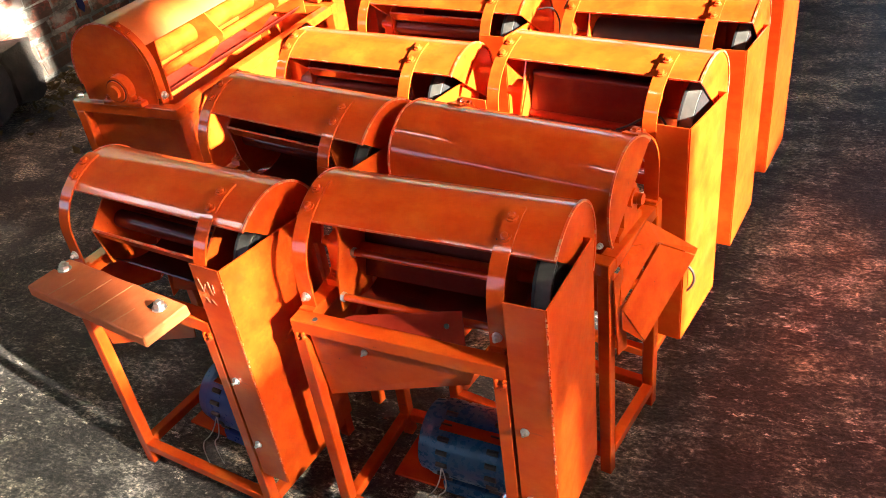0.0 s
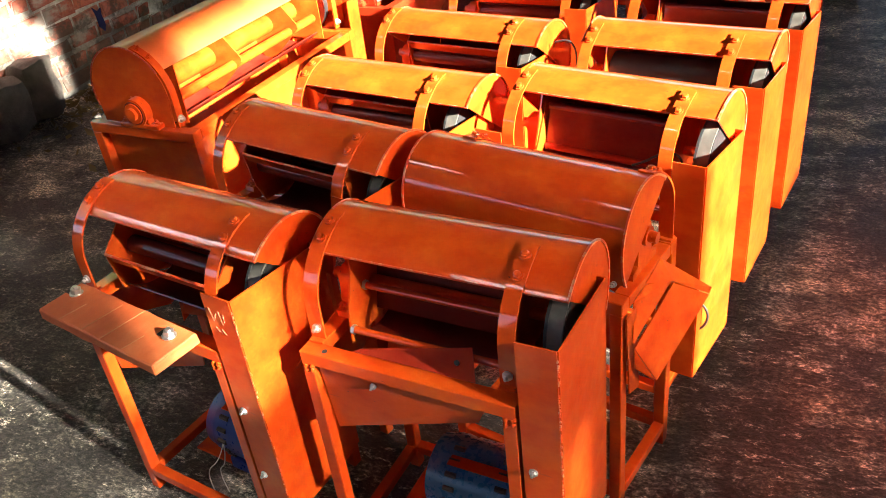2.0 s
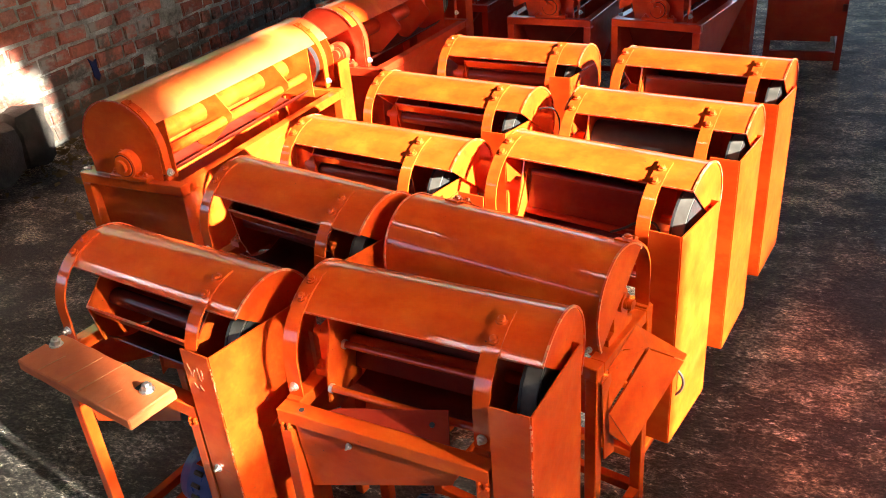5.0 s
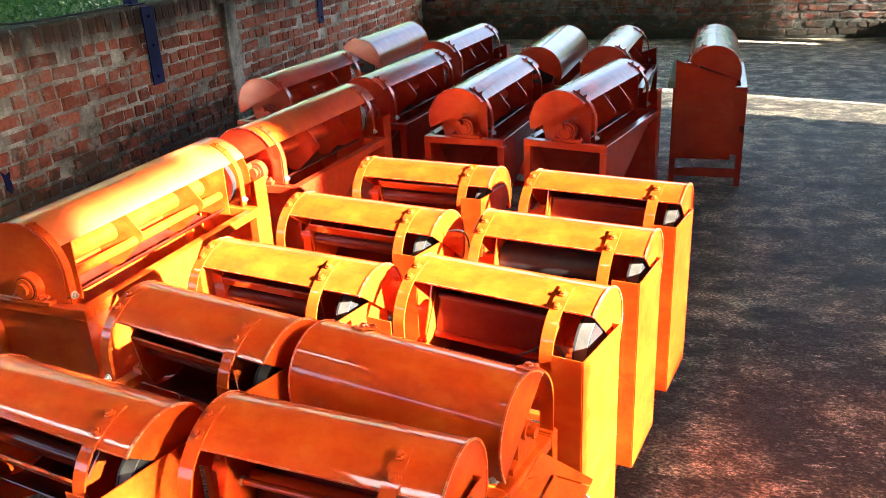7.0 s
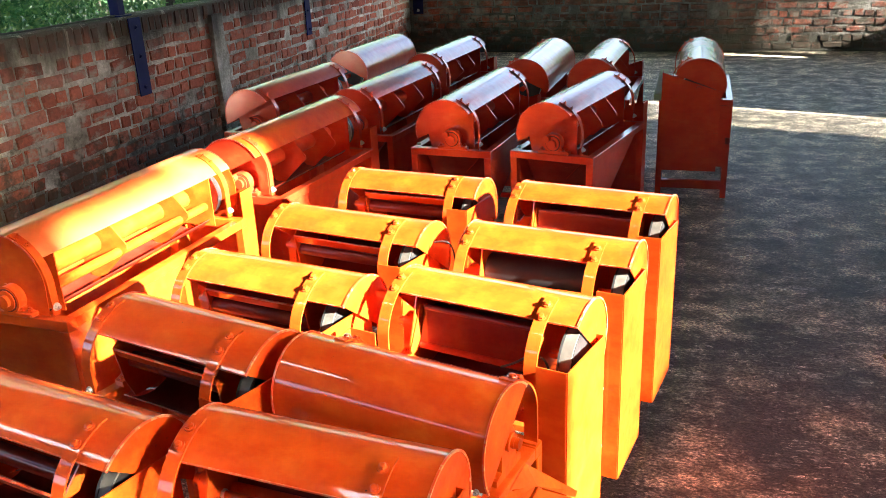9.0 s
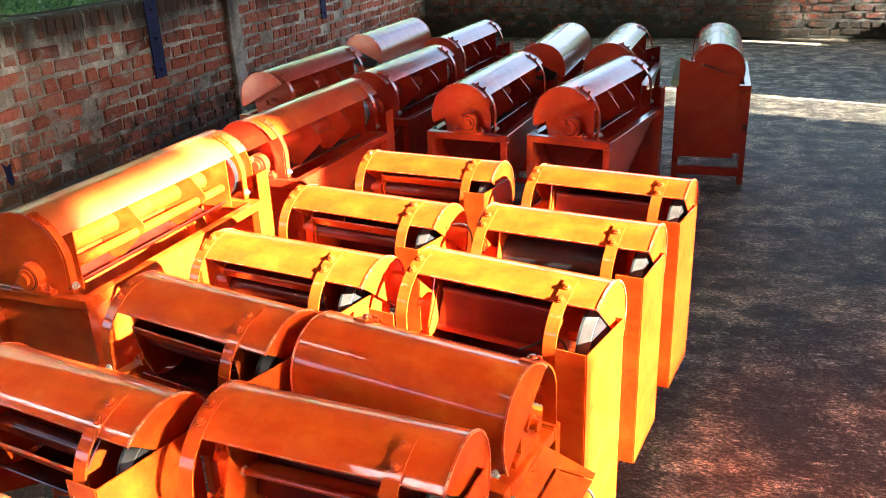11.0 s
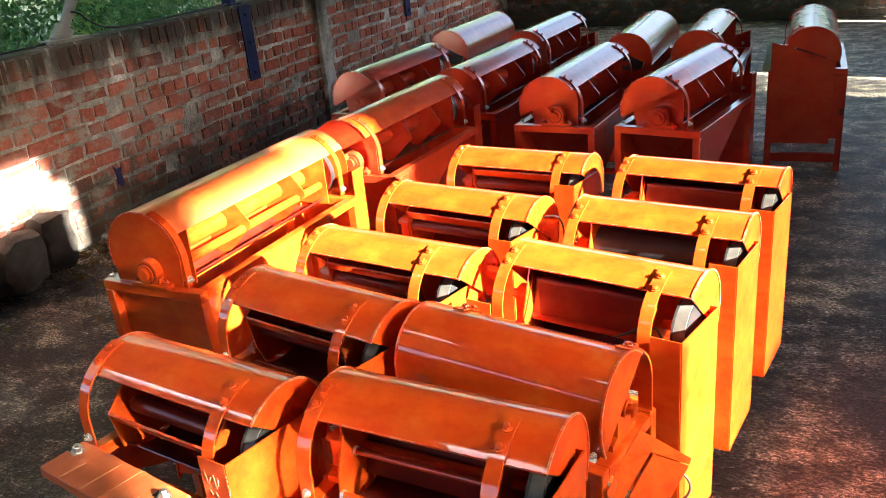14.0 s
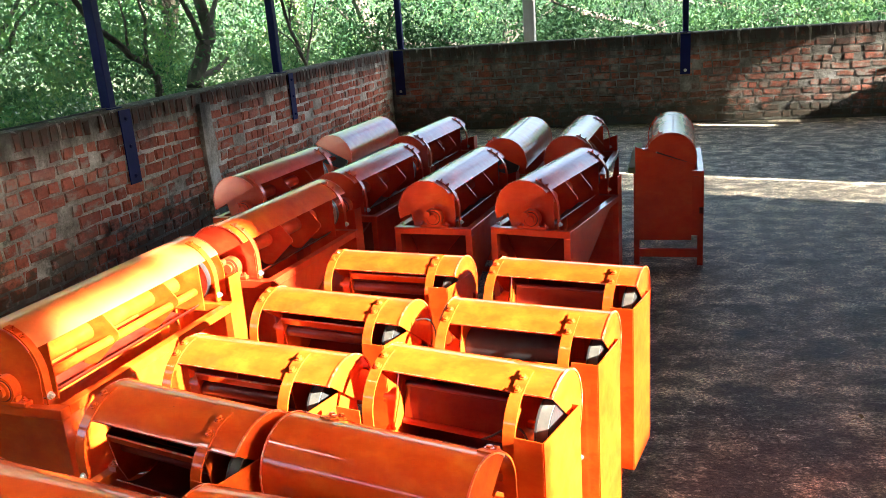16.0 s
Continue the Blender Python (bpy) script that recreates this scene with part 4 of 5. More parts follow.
def long_thresher(at, label, dl=0.0, lip=35.5, paint=None, front_panel=True, ahead=0.0, plate_lip=None, guard_top=0.105, guard_low=0.14, rail=0.10, cover_paint=None):
    """Runs along +y from its front end; the open side looks to +x."""
    paint = paint or RED_ORANGE
    t = thing("long_thresher", label, "thresher", "long threshers", at)
    X0, X1, Y0, Y1, leg = -0.222, 0.222, -ahead, 0.885 + dl, 0.036
    for lx in (X0, X1 - leg):
        for ly in (Y0, Y1 - leg):
            part("leg", boxed(lx, lx + leg, ly, ly + leg, 0, BTOP - 0.036), paint, t)
    for b in ((X0, X1, Y0, Y0 + 0.04, BTOP - 0.036, BTOP), (X0, X1, Y1 - 0.04, Y1, BTOP - 0.036, BTOP),
              (X0, X0 + 0.04, Y0 + 0.04, Y1 - 0.04, BTOP - 0.035, BTOP - 0.001), (X1 - 0.04, X1, Y0 + 0.04, Y1 - 0.04, BTOP - 0.035, BTOP - 0.001)):
        part("top_rail", boxed(*b), paint, t)
    for b in ((X0 + leg, X1 - leg, Y0 + 0.004, Y0 + 0.032, rail, rail + 0.028 + (0.10 - rail) * 0.6), (X0 + leg, X1 - leg, Y1 - 0.032, Y1 - 0.004, rail, rail + 0.028 + (0.10 - rail) * 0.6),
              (X0 + 0.004, X0 + 0.032, Y0 + leg, Y1 - leg, rail, rail + 0.028 + (0.10 - rail) * 0.6), (X1 - 0.032, X1 - 0.004, Y0 + leg, Y1 - leg, rail, rail + 0.028 + (0.10 - rail) * 0.6)):
        part("bottom_rail", boxed(*b), paint, t)
    y0, y1 = -0.025, -0.025 + LC + dl
    cy = -BCX     # across, in the turned axes
    cover = part("drum_cover", turned(arc_sheet(y0, y1, cy, BCZ, BRAD, lip, 196.6, 0.0025, 34)), cover_paint or paint, t, smooth=True)
    for a in (y0 + 0.001, y1 - 0.004):
        o = arc_points(cy, BCZ, BRAD - 0.003, lip if plate_lip is None else plate_lip, 196.6, 30)
        if ahead:
            o += [(cy + 0.150, BTOP + 0.002), (cy - 0.150, BTOP + 0.002)]
        part("end_plate", turned(prismed(o, "x", a, a + 0.003)), paint, cover)
    for a in (y0 - 0.001, y1 - 0.003):
        part("rolled_rim", turned(prismed(arc_points(cy, BCZ, BRAD + 0.0022, lip, 196, 34) + arc_points(cy, BCZ, BRAD - 0.0025, lip, 196, 34)[::-1], "x", a, a + 0.004)), WORN_RED, cover, smooth=True)
    for sx in (0.03 if ahead == 0 else -0.008, 0.875 + dl):
        r = BRAD + 0.007
        pts, inner = arc_points(cy, BCZ, r, 72, 2, 20), arc_points(cy, BCZ, BRAD + 0.0015, 72, 2, 20)
        strap = part("strap", turned(prismed(pts + [(cy - r, BTOP + 0.003), (cy - r + 0.0055, BTOP + 0.003)] + inner[::-1], "x", sx - 0.0135, sx + 0.0135)), paint, t, smooth=True)
        for a in (64, 50):
            c, s = math.cos(radians(a)), math.sin(radians(a))
            part("bolt", turned(bolt_head((sx, cy - (r + 0.001) * c, BCZ + (r + 0.001) * s), (0, -c, s), 0.0065, 0.006)), paint, strap)
        part("foot_bolt", turned(bolt_head((sx, cy - r - 0.001, BTOP + 0.03), (0, -1, 0), 0.010, 0.010)), ZINC, strap, "zinc-plated bolt")
    part("latch_bolt", bolt_head((X0 + 0.05, 0.006 - ahead, BTOP + 0.022), (-0.4, -1, 0.2), 0.007, 0.012), ZINC, t, "zinc-plated bolt")
    # the drum: shaft, rods and square plates
    shaft = part("drum_shaft", turned(rodded((-0.03, cy, BCZ - 0.02), (y1 + 0.05, cy, BCZ - 0.02), 0.017, 18)), paint, t, smooth=True)
    part("drum_tube", turned(rodded((0.07, cy, BCZ - 0.01), (0.80 + dl, cy, BCZ - 0.01), 0.036, 20)), paint, shaft, smooth=True)
    for a in ((106, 226) if ahead == 0 else (-14, 106, 226)):
        y, z = cy - 0.108 * math.cos(radians(a)), BCZ - 0.01 + 0.108 * math.sin(radians(a))
        part("drum_bar", turned(rodded((0.07, y, z), (0.80 + dl, y, z), 0.017, 14)), paint, shaft, smooth=True)
    for sx in (0.36, 0.64 + dl):
        tri = [(cy - 0.147 * math.cos(radians(a)), BCZ - 0.01 + 0.147 * math.sin(radians(a))) for a in (-5, 1, 78, 84, 175, 181, 264, 270)]
        part("drum_plate", turned(prismed(tri, "x", sx - 0.003, sx + 0.003)), paint, shaft)
    # added sheet whose maroon paints the shade under the cover
    part("inner_shade_sheet", turned(arc_sheet(0.055, 0.83 + dl, cy, BCZ, BRAD - 0.009, lip + 8, 194, 0.002, 24)), DARK_RED, t, "dark red sheet standing in for the shade inside the cover", smooth=True)
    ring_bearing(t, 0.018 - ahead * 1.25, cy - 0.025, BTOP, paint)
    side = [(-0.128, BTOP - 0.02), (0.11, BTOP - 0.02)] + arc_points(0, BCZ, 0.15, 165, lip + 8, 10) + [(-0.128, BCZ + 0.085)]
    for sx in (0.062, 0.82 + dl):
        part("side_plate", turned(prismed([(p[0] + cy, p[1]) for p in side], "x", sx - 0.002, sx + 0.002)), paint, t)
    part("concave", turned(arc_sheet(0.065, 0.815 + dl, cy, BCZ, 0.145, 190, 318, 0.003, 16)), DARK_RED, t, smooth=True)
    # sloping feed board along the open side and the hopper under it
    # feed board in OXIDE, not the body paint: its shade is in the colour
    part("feed_board", plated([(0.06, 0.06, 0.50), (0.06, Y1 - 0.08, 0.50), (X1 - 0.042, Y1 - 0.08, BTOP - 0.006), (X1 - 0.042, 0.06, BTOP - 0.006)]), OXIDE, t)
    part("side_panel", plated([(X1 - 0.006, Y0 + leg, BTOP - 0.037), (X1 - 0.006, 0.66, BTOP - 0.037), (X1 - 0.02, 0.34, 0.40), (X1 - 0.02, Y0 + leg, 0.28)]), paint, t)
    part("hopper_back", plated([(X0 + 0.01, Y0 + leg, BTOP - 0.037), (X0 + 0.01, Y1 - leg, BTOP - 0.037), (X0 + 0.08, Y1 - leg, 0.34), (X0 + 0.08, Y0 + leg, 0.30)]), paint, t)
    if front_panel:
        part("front_panel", plated([(X0 + leg, Y0 + 0.03, BTOP - 0.037), (X1 - leg, Y0 + 0.03, BTOP - 0.037), (X1 - leg - 0.02, Y0 + 0.045, 0.16), (X0 + leg, Y0 + 0.045, 0.16)]), paint, t)
    else:
        part("hopper_end", plated([(X0 + leg, Y0 + 0.10, BTOP - 0.04), (X1 - leg, Y0 + 0.10, BTOP - 0.04), (X1 - 0.10, Y0 + 0.16, 0.36), (X0 + 0.10, Y0 + 0.16, 0.36)]), DARK_RED, t)
    # pulley and belt guard at the far end
    pulley = part("pulley", turned(rodded((Y1 + 0.015, cy, BCZ - 0.02), (Y1 + 0.045, cy, BCZ - 0.02), 0.10, 36)), BLACK, t, "black iron belt pulley", smooth=True)
    part("pulley_rim", turned(rodded((Y1 + 0.011, cy, BCZ - 0.02), (Y1 + 0.015, cy, BCZ - 0.02), 0.103, 36)), STEEL, pulley, smooth=True)
    ga, gb, gz = -0.145, 0.205, BTOP + guard_top
    guard = part("belt_guard", plated([(ga, Y1 + 0.085, guard_low), (gb, Y1 + 0.085, guard_low), (gb, Y1 + 0.085, gz), (ga, Y1 + 0.085, gz - 0.115)]), paint, t)
    part("guard_cheek", plated([(X0 + 0.002, Y1 + 0.003, guard_low + 0.01), (ga - 0.001, Y1 + 0.003, guard_low + 0.01), (ga - 0.001, Y1 + 0.003, BTOP - 0.04), (X0 + 0.002, Y1 + 0.003, BTOP - 0.04)]), paint, guard)
    part("guard_side", plated([(gb, Y1 + 0.004, guard_low), (gb, Y1 + 0.083, guard_low), (gb, Y1 + 0.083, gz), (gb, Y1 + 0.004, gz)]), paint, guard)
    part("guard_side", plated([(ga, Y1 + 0.004, guard_low), (ga, Y1 + 0.083, guard_low), (ga, Y1 + 0.083, gz - 0.115), (ga, Y1 + 0.004, gz - 0.115)]), paint, guard)
    part("hasp", boxed(X0 + 0.002, X0 + 0.03, Y1 + 0.001, Y1 + 0.022, 0.36, 0.40, 0.004), DARK_RED, t, "small iron hasp")
    return t


LONG = "red-orange long thresher "
long_thresher(pose(-1.608, 1.976, 0, 0, 0, -3.8), "sunlit orange long thresher with its drum open", 0.067, 31, paint=ORANGE, ahead=0.045, plate_lip=-12, cover_paint=GLARE_ORANGE)
long_thresher(pose(-1.504, 3.186, 0, 0, 0, -5.7), LONG + "with an open drum in the shade", 0.004, 31.5, cover_paint=ORANGE)
long_thresher(pose(-1.408, 4.343, 0, 0, 0, -5.9), LONG + "with a scratched cover", 0.004, 37, front_panel=False)
long_thresher(pose(-1.382, 5.621, 0, 0, 0, -5.0), LONG + "with a shining cover", -0.027, 34, front_panel=False)
long_thresher(pose(-2.022, 4.286, 0, 0, 0, -5.3), LONG + "standing by the brick wall", 0.005, 36.7, front_panel=False)
long_thresher(pose(-2.048, 5.762, 0, 0, 0, -3.0) @ pose(0, 0.93, 0, 0, 0, 180), LONG + "turned with its closed side out", 0, 35.5)
long_thresher(pose(-0.783, 4.073, 0, 0, 0, -5.6), LONG + "with a shining cover", 0.033, 35.6, front_panel=False)
long_thresher(pose(-0.657, 5.400, 0, 0, 0, -1.5) @ pose(0, 0.95, 0, 0, 0, 180), LONG + "turned with its closed side out", 0.039, 35.5)
long_thresher(pose(-0.254, 4.045, 0, 0, 0, -13.4), LONG + "beside the free floor, cover shining", -0.044, 39.6, front_panel=False)
long_thresher(pose(-0.200, 5.412, 0, 0, 0, -2.5), LONG + "at the end of the back row", -0.027, 42, front_panel=False)
long_thresher(pose(0.425, 6.340, 0, 0, 0, 180), LONG + "standing apart, belt guard to the front", 0.0, 36, plate_lip=24, guard_top=0.180, guard_low=0.20, rail=0.055)
board = tagged(part("board", boxed(-0.026, 0.026, 0.0, 0.95, 0, 0.04, 0.004), GREEN_BOARD), "pale green painted board lying along a stand", "board")
board.matrix_world = pose(0.196, 5.40, BTOP + 0.001, 0, 0, 0)

# ---- the hall ----
WX, WY, WH, RX = -3.60, 11.80, 1.20, 4.70
tagged(part("ground", boxed(-80, 80, -60, 100, -0.5, -0.03, 0), EARTH), "weedy green-brown ground round the hall", "ground", kind="structure")
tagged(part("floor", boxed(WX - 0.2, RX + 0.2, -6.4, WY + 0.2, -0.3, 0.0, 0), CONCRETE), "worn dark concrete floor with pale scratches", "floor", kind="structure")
wall_w = tagged(part("wall_west", boxed(WX - 0.22, WX, -6.2, WY + 0.22, 0.001, WH, 0.012), MORTAR), "low weathered parapet of red bricks in thick mortar", "wall", kind="structure")
wall_n = tagged(part("wall_north", boxed(WX + 0.004, RX - 0.004, WY, WY + 0.22, 0.001, WH, 0.012), GRIMY_MORTAR), "low weathered parapet of red bricks in thick mortar", "wall", kind="structure")
# full-height wall out of view, added to cut light from the south
tagged(part("south_blocker", boxed(WX, RX, -6.4, -6.2, 0.001, 4.4, 0), PLASTER), "unseen plain wall behind, added to hold back light", "wall", kind="structure")
# roof out of view; outline and gaps placed to shape light and reflections
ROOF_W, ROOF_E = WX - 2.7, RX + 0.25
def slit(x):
    """The north edge of the gap left in the unseen roof for streaks of light."""
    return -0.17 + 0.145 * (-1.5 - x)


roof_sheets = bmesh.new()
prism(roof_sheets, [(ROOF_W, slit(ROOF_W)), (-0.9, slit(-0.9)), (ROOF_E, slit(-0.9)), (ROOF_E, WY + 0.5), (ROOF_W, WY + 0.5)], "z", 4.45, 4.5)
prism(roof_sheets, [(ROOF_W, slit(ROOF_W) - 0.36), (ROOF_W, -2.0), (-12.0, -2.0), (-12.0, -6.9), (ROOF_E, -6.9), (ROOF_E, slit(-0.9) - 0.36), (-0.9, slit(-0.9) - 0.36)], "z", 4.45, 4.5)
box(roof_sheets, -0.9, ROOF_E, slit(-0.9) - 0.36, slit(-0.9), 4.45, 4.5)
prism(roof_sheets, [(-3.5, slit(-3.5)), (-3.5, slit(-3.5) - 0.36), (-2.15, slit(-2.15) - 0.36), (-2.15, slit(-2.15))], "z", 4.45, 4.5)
# milky sheet added over the slit to brighten the streaks on the covers
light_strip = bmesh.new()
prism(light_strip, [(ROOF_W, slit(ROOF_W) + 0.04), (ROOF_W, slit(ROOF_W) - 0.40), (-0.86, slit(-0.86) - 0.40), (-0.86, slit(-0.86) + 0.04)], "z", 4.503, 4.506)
tagged(part("streak_light_sheet", light_strip, FIBREGLASS), "unseen translucent sheet added over a roof gap to brighten reflections", "roof light", kind="structure")
tagged(part("roof", roof_sheets, SHEET), "unseen sheet roof over the hall, its edges and gaps placed to shape light", "roof", kind="structure")


def wall_with_openings(x0, x1, y0, y1, z0, z1, openings):
    """One wall in the y-z plane with rectangular holes (y0, y1, z0, z1) through it."""
    bm = bmesh.new()
    ys = sorted({y0, y1, *(v for o in openings for v in o[:2])})
    zs = sorted({z0, z1, *(v for o in openings for v in o[2:])})
    for a, b in zip(ys, ys[1:]):
        for c, d in zip(zs, zs[1:]):
            if not any(o[0] <= (a + b) / 2 <= o[1] and o[2] <= (c + d) / 2 <= o[3] for o in openings):
                box(bm, x0, x1, a, b, c, d)
    return bm


# wall out of view; holes placed so that sun falls only on chosen spots
SUN_OPENINGS = [(0.27, 1.62, 2.12, 3.40), (0.28, 1.50, 3.40, 3.66), (0.90, 1.05, 3.66, 4.12), (0.08, 0.90, 4.03, 4.30), (-2.2, -0.58, 2.12, 3.11), (-0.58, 0.27, 2.12, 3.65), (6.35, 7.15, 1.00, 2.4), (10.36, 10.52, 1.33, 1.78), (10.75, 11.7, 1.20, 2.2)]
tagged(part("east_sun_mask", wall_with_openings(RX, RX + 0.12, -6.2, WY + 0.22, 0.001, 4.4, SUN_OPENINGS), PLASTER), "unseen side wall with openings placed to shape the sun", "wall", kind="structure")


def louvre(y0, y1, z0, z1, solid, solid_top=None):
    """Thin level slats added to dim the sun; solid is the part of each 3 cm pitch that they close, from bottom to top.
    """
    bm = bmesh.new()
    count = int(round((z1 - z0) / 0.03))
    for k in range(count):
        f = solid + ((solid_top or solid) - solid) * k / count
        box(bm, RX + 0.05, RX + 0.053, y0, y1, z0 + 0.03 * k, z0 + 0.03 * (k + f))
    tagged(part("louvre", bm, PLASTER), "unseen slats added to dim the sun in a wall opening", "louvre", kind="structure")


# added slats, each set as dense as the sun behind it should be weak
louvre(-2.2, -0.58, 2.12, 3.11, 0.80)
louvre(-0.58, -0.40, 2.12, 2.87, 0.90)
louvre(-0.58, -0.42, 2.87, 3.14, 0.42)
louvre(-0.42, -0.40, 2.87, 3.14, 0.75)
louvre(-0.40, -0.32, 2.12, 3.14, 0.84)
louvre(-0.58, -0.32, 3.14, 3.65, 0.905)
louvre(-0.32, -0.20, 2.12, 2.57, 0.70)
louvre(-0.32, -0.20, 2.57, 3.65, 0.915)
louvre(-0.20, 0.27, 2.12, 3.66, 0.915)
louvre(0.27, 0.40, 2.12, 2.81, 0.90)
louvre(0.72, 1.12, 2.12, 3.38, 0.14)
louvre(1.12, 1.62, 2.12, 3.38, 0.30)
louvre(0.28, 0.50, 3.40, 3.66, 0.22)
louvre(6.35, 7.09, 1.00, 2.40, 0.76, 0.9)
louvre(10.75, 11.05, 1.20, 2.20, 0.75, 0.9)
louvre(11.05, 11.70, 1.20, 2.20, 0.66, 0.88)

# blue posts and clamps along the parapets
for n, (x, y, tall) in enumerate(((WX - 0.09, 5.43, 0), (WX - 0.09, 8.33, 0), (-3.44, WY + 0.10, 1), (0.585, WY + 0.10, 1))):
    post = tagged(part("post", boxed(x - 0.04, x + 0.04, y - 0.04, y + 0.04, WH + 0.002, 4.44, 0.006), POST_BLUE), "navy blue painted steel roof post", "post", "roof posts")
    part("base_plate", boxed(x - 0.07, x + 0.07, y - 0.07, y + 0.07, WH + 0.001, WH + 0.012, 0.002), POST_BLUE, post)
for y0, y1, z0 in ((5.38, 5.52, 0.62), (8.33, 8.45, 0.69)):
    clamp = tagged(part("wall_strap", boxed(WX + 0.018, WX + 0.028, y0, y1, z0, WH - 0.01, 0.002), POST_BLUE), "navy blue steel strap bolted to the brick wall", "steel strap", "wall straps")
    for z in (z0 + 0.06, (z0 + WH) / 2, WH - 0.08):
        part("bolt", bolt_head((WX + 0.029, (y0 + y1) / 2, z), (1, 0, 0), 0.014, 0.010), POST_BLUE, clamp)
for x0, x1, z0 in ((-3.53, -3.38, 0.55), (0.52, 0.65, 0.66)):
    clamp = tagged(part("wall_strap", boxed(x0, x1, WY - 0.028, WY - 0.018, z0, WH - 0.01, 0.002), POST_BLUE), "navy blue steel strap bolted to the brick wall", "steel strap", "wall straps")
    part("bolt", bolt_head(((x0 + x1) / 2, WY - 0.029, z0 + 0.05), (0, -1, 0), 0.016, 0.010), ZINC, clamp)
tagged(part("post", boxed(-1.64, -1.48, WY + 0.28, WY + 0.42, 0.0, 4.44, 0.01), GREY_POST), "white painted post outside the wall", "post", "roof posts")
pier = bmesh.new()
box(pier, WX + 0.002, WX + 0.05, 6.46, 6.64, 0.0, 1.10)
bmesh.ops.subdivide_edges(pier, edges=pier.edges[:], cuts=5, use_grid_fill=True)
for v in pier.verts:
    v.co += Vector((noise.noise(v.co * 6), noise.noise(v.co * 7 + Vector((3, 1, 0))), 0)) * 0.018
tagged(part("mortar_rib", pier, MORTAR), "rough vertical rib of grey mortar on the brick wall", "mortar rib", kind="structure")
mark = bmesh.new()
prism(mark, [(3.815, 0.30), (3.845, 0.265), (3.865, 0.30), (3.855, 0.36), (3.865, 0.40), (3.83, 0.39), (3.80, 0.42), (3.815, 0.36)], "x", WX + 0.012, WX + 0.02)
tagged(part("iron_lug", mark, POST_BLUE), "small blue painted iron lug in the wall", "iron lug")

# ---- bricks ----
def brick_mesh(k, length, mat):
    rnd = random.Random(40 + k)
    bm = bmesh.new()
    box(bm, -0.02, 0.010, -length / 2, length / 2, -0.0405, 0.0405)
    bmesh.ops.bevel(bm, geom=[e for e in bm.edges if e.verts[0].co.x > 0 and e.verts[1].co.x > 0], offset=0.009, segments=2, affect="EDGES")
    for v in bm.verts:
        v.co += Vector((rnd.uniform(-0.0035, 0.0035), rnd.uniform(-0.009, 0.009), rnd.uniform(-0.0065, 0.0065)))
    me = bpy.data.meshes.new("brick")
    bmesh.ops.recalc_face_normals(bm, faces=bm.faces)
    bm.to_mesh(me)
    bm.free()
    me.materials.append(mat)
    return me


BRICK_SHAPES = {mat: ([brick_mesh(k, 0.22, mat) for k in range(8)], [brick_mesh(20 + k, 0.108, mat) for k in range(6)]) for mat in (BRICK, GRIMY_BRICK)}


def lay_bricks(wall, start, end, put, near, seed, mat):
    """Courses of bricks along a wall; put(s, z) gives a pose, near(s) tells which are single pieces."""
    rnd = random.Random(seed)
    STRETCHERS, HEADERS = BRICK_SHAPES[mat]
    loose, count = [], 0
    for c in range(10):
        z = 0.075 + 0.1005 * c
        s = start + (0.0 if c % 2 else 0.06) + rnd.uniform(-0.03, 0.03)
        header_course = c % 3 == 1
        while s < end:
            head = rnd.random() < (0.80 if header_course else 0.42)
            length = 0.102 if head else 0.215
            if rnd.random() > 0.07 and s + length < end:
                me = rnd.choice(HEADERS if head else STRETCHERS)
                m = put(s + length / 2, z + rnd.uniform(-0.006, 0.006) + 0.012 * noise.noise((s * 0.7, c, seed))) @ pose(rnd.uniform(-0.004, 0.006), 0, 0, rnd.uniform(-3.2, 3.2), rnd.uniform(-1.5, 1.5), rnd.uniform(-1.2, 1.2))
                if near(s) and count < 300:
                    count += 1
                    ob = new("brick", me)
                    ob.parent, ob.matrix_basis = wall, m
                else:
                    loose.append((me, m))
            s += length + rnd.uniform(0.014, 0.03)
    s = start
    while s < end - 0.1:
        wide = rnd.uniform(0.062, 0.082)
        if rnd.random() > 0.08:
            m = put(s + wide / 2, 1.125 + rnd.uniform(-0.008, 0.006)) @ pose(rnd.uniform(-0.004, 0.004), 0, 0, 90 + rnd.uniform(-4, 4), 0, 0)
            loose.append((rnd.choice(HEADERS), m @ Matrix.Diagonal((1, rnd.uniform(1.0, 1.2), 0.85, 1))))
        s += wide + rnd.uniform(0.006, 0.022)
    verts, faces = [], []
    for me, m in loose:
        n = len(verts)
        verts += [tuple(m @ v.co) for v in me.vertices]
        faces += [tuple(n + i for i in p.vertices) for p in me.polygons]
    me = bpy.data.meshes.new("brickwork")
    me.from_pydata(verts, [], faces)
    me.materials.append(mat)
    rest = tagged(new("brickwork", me), kind="stuff")
    rest.parent = wall


# ---- trees and shrubs outside ----
def leaf_cloud(bm_verts, bm_faces, rnd, centre, radius, count, size):
    for _ in range(count):
        d = Vector([max(-1.7, min(1.7, rnd.gauss(0, 1))) for _ in range(3)])
        p = Vector(centre) + d * radius * 0.55
        q = Euler((rnd.uniform(-1.2, 1.2), rnd.uniform(-1.2, 1.2), rnd.uniform(0, 6.28))).to_matrix()
        a, b = size * rnd.uniform(0.6, 1.3), size * rnd.uniform(0.25, 0.5)
        n = len(bm_verts)
        for c in ((-a, 0, 0), (0, -b, 0.1 * a), (a, 0, 0), (0, b, 0.1 * a)):
            bm_verts.append(tuple(p + q @ Vector(c)))
        bm_faces.append((n, n + 1, n + 2, n + 3))


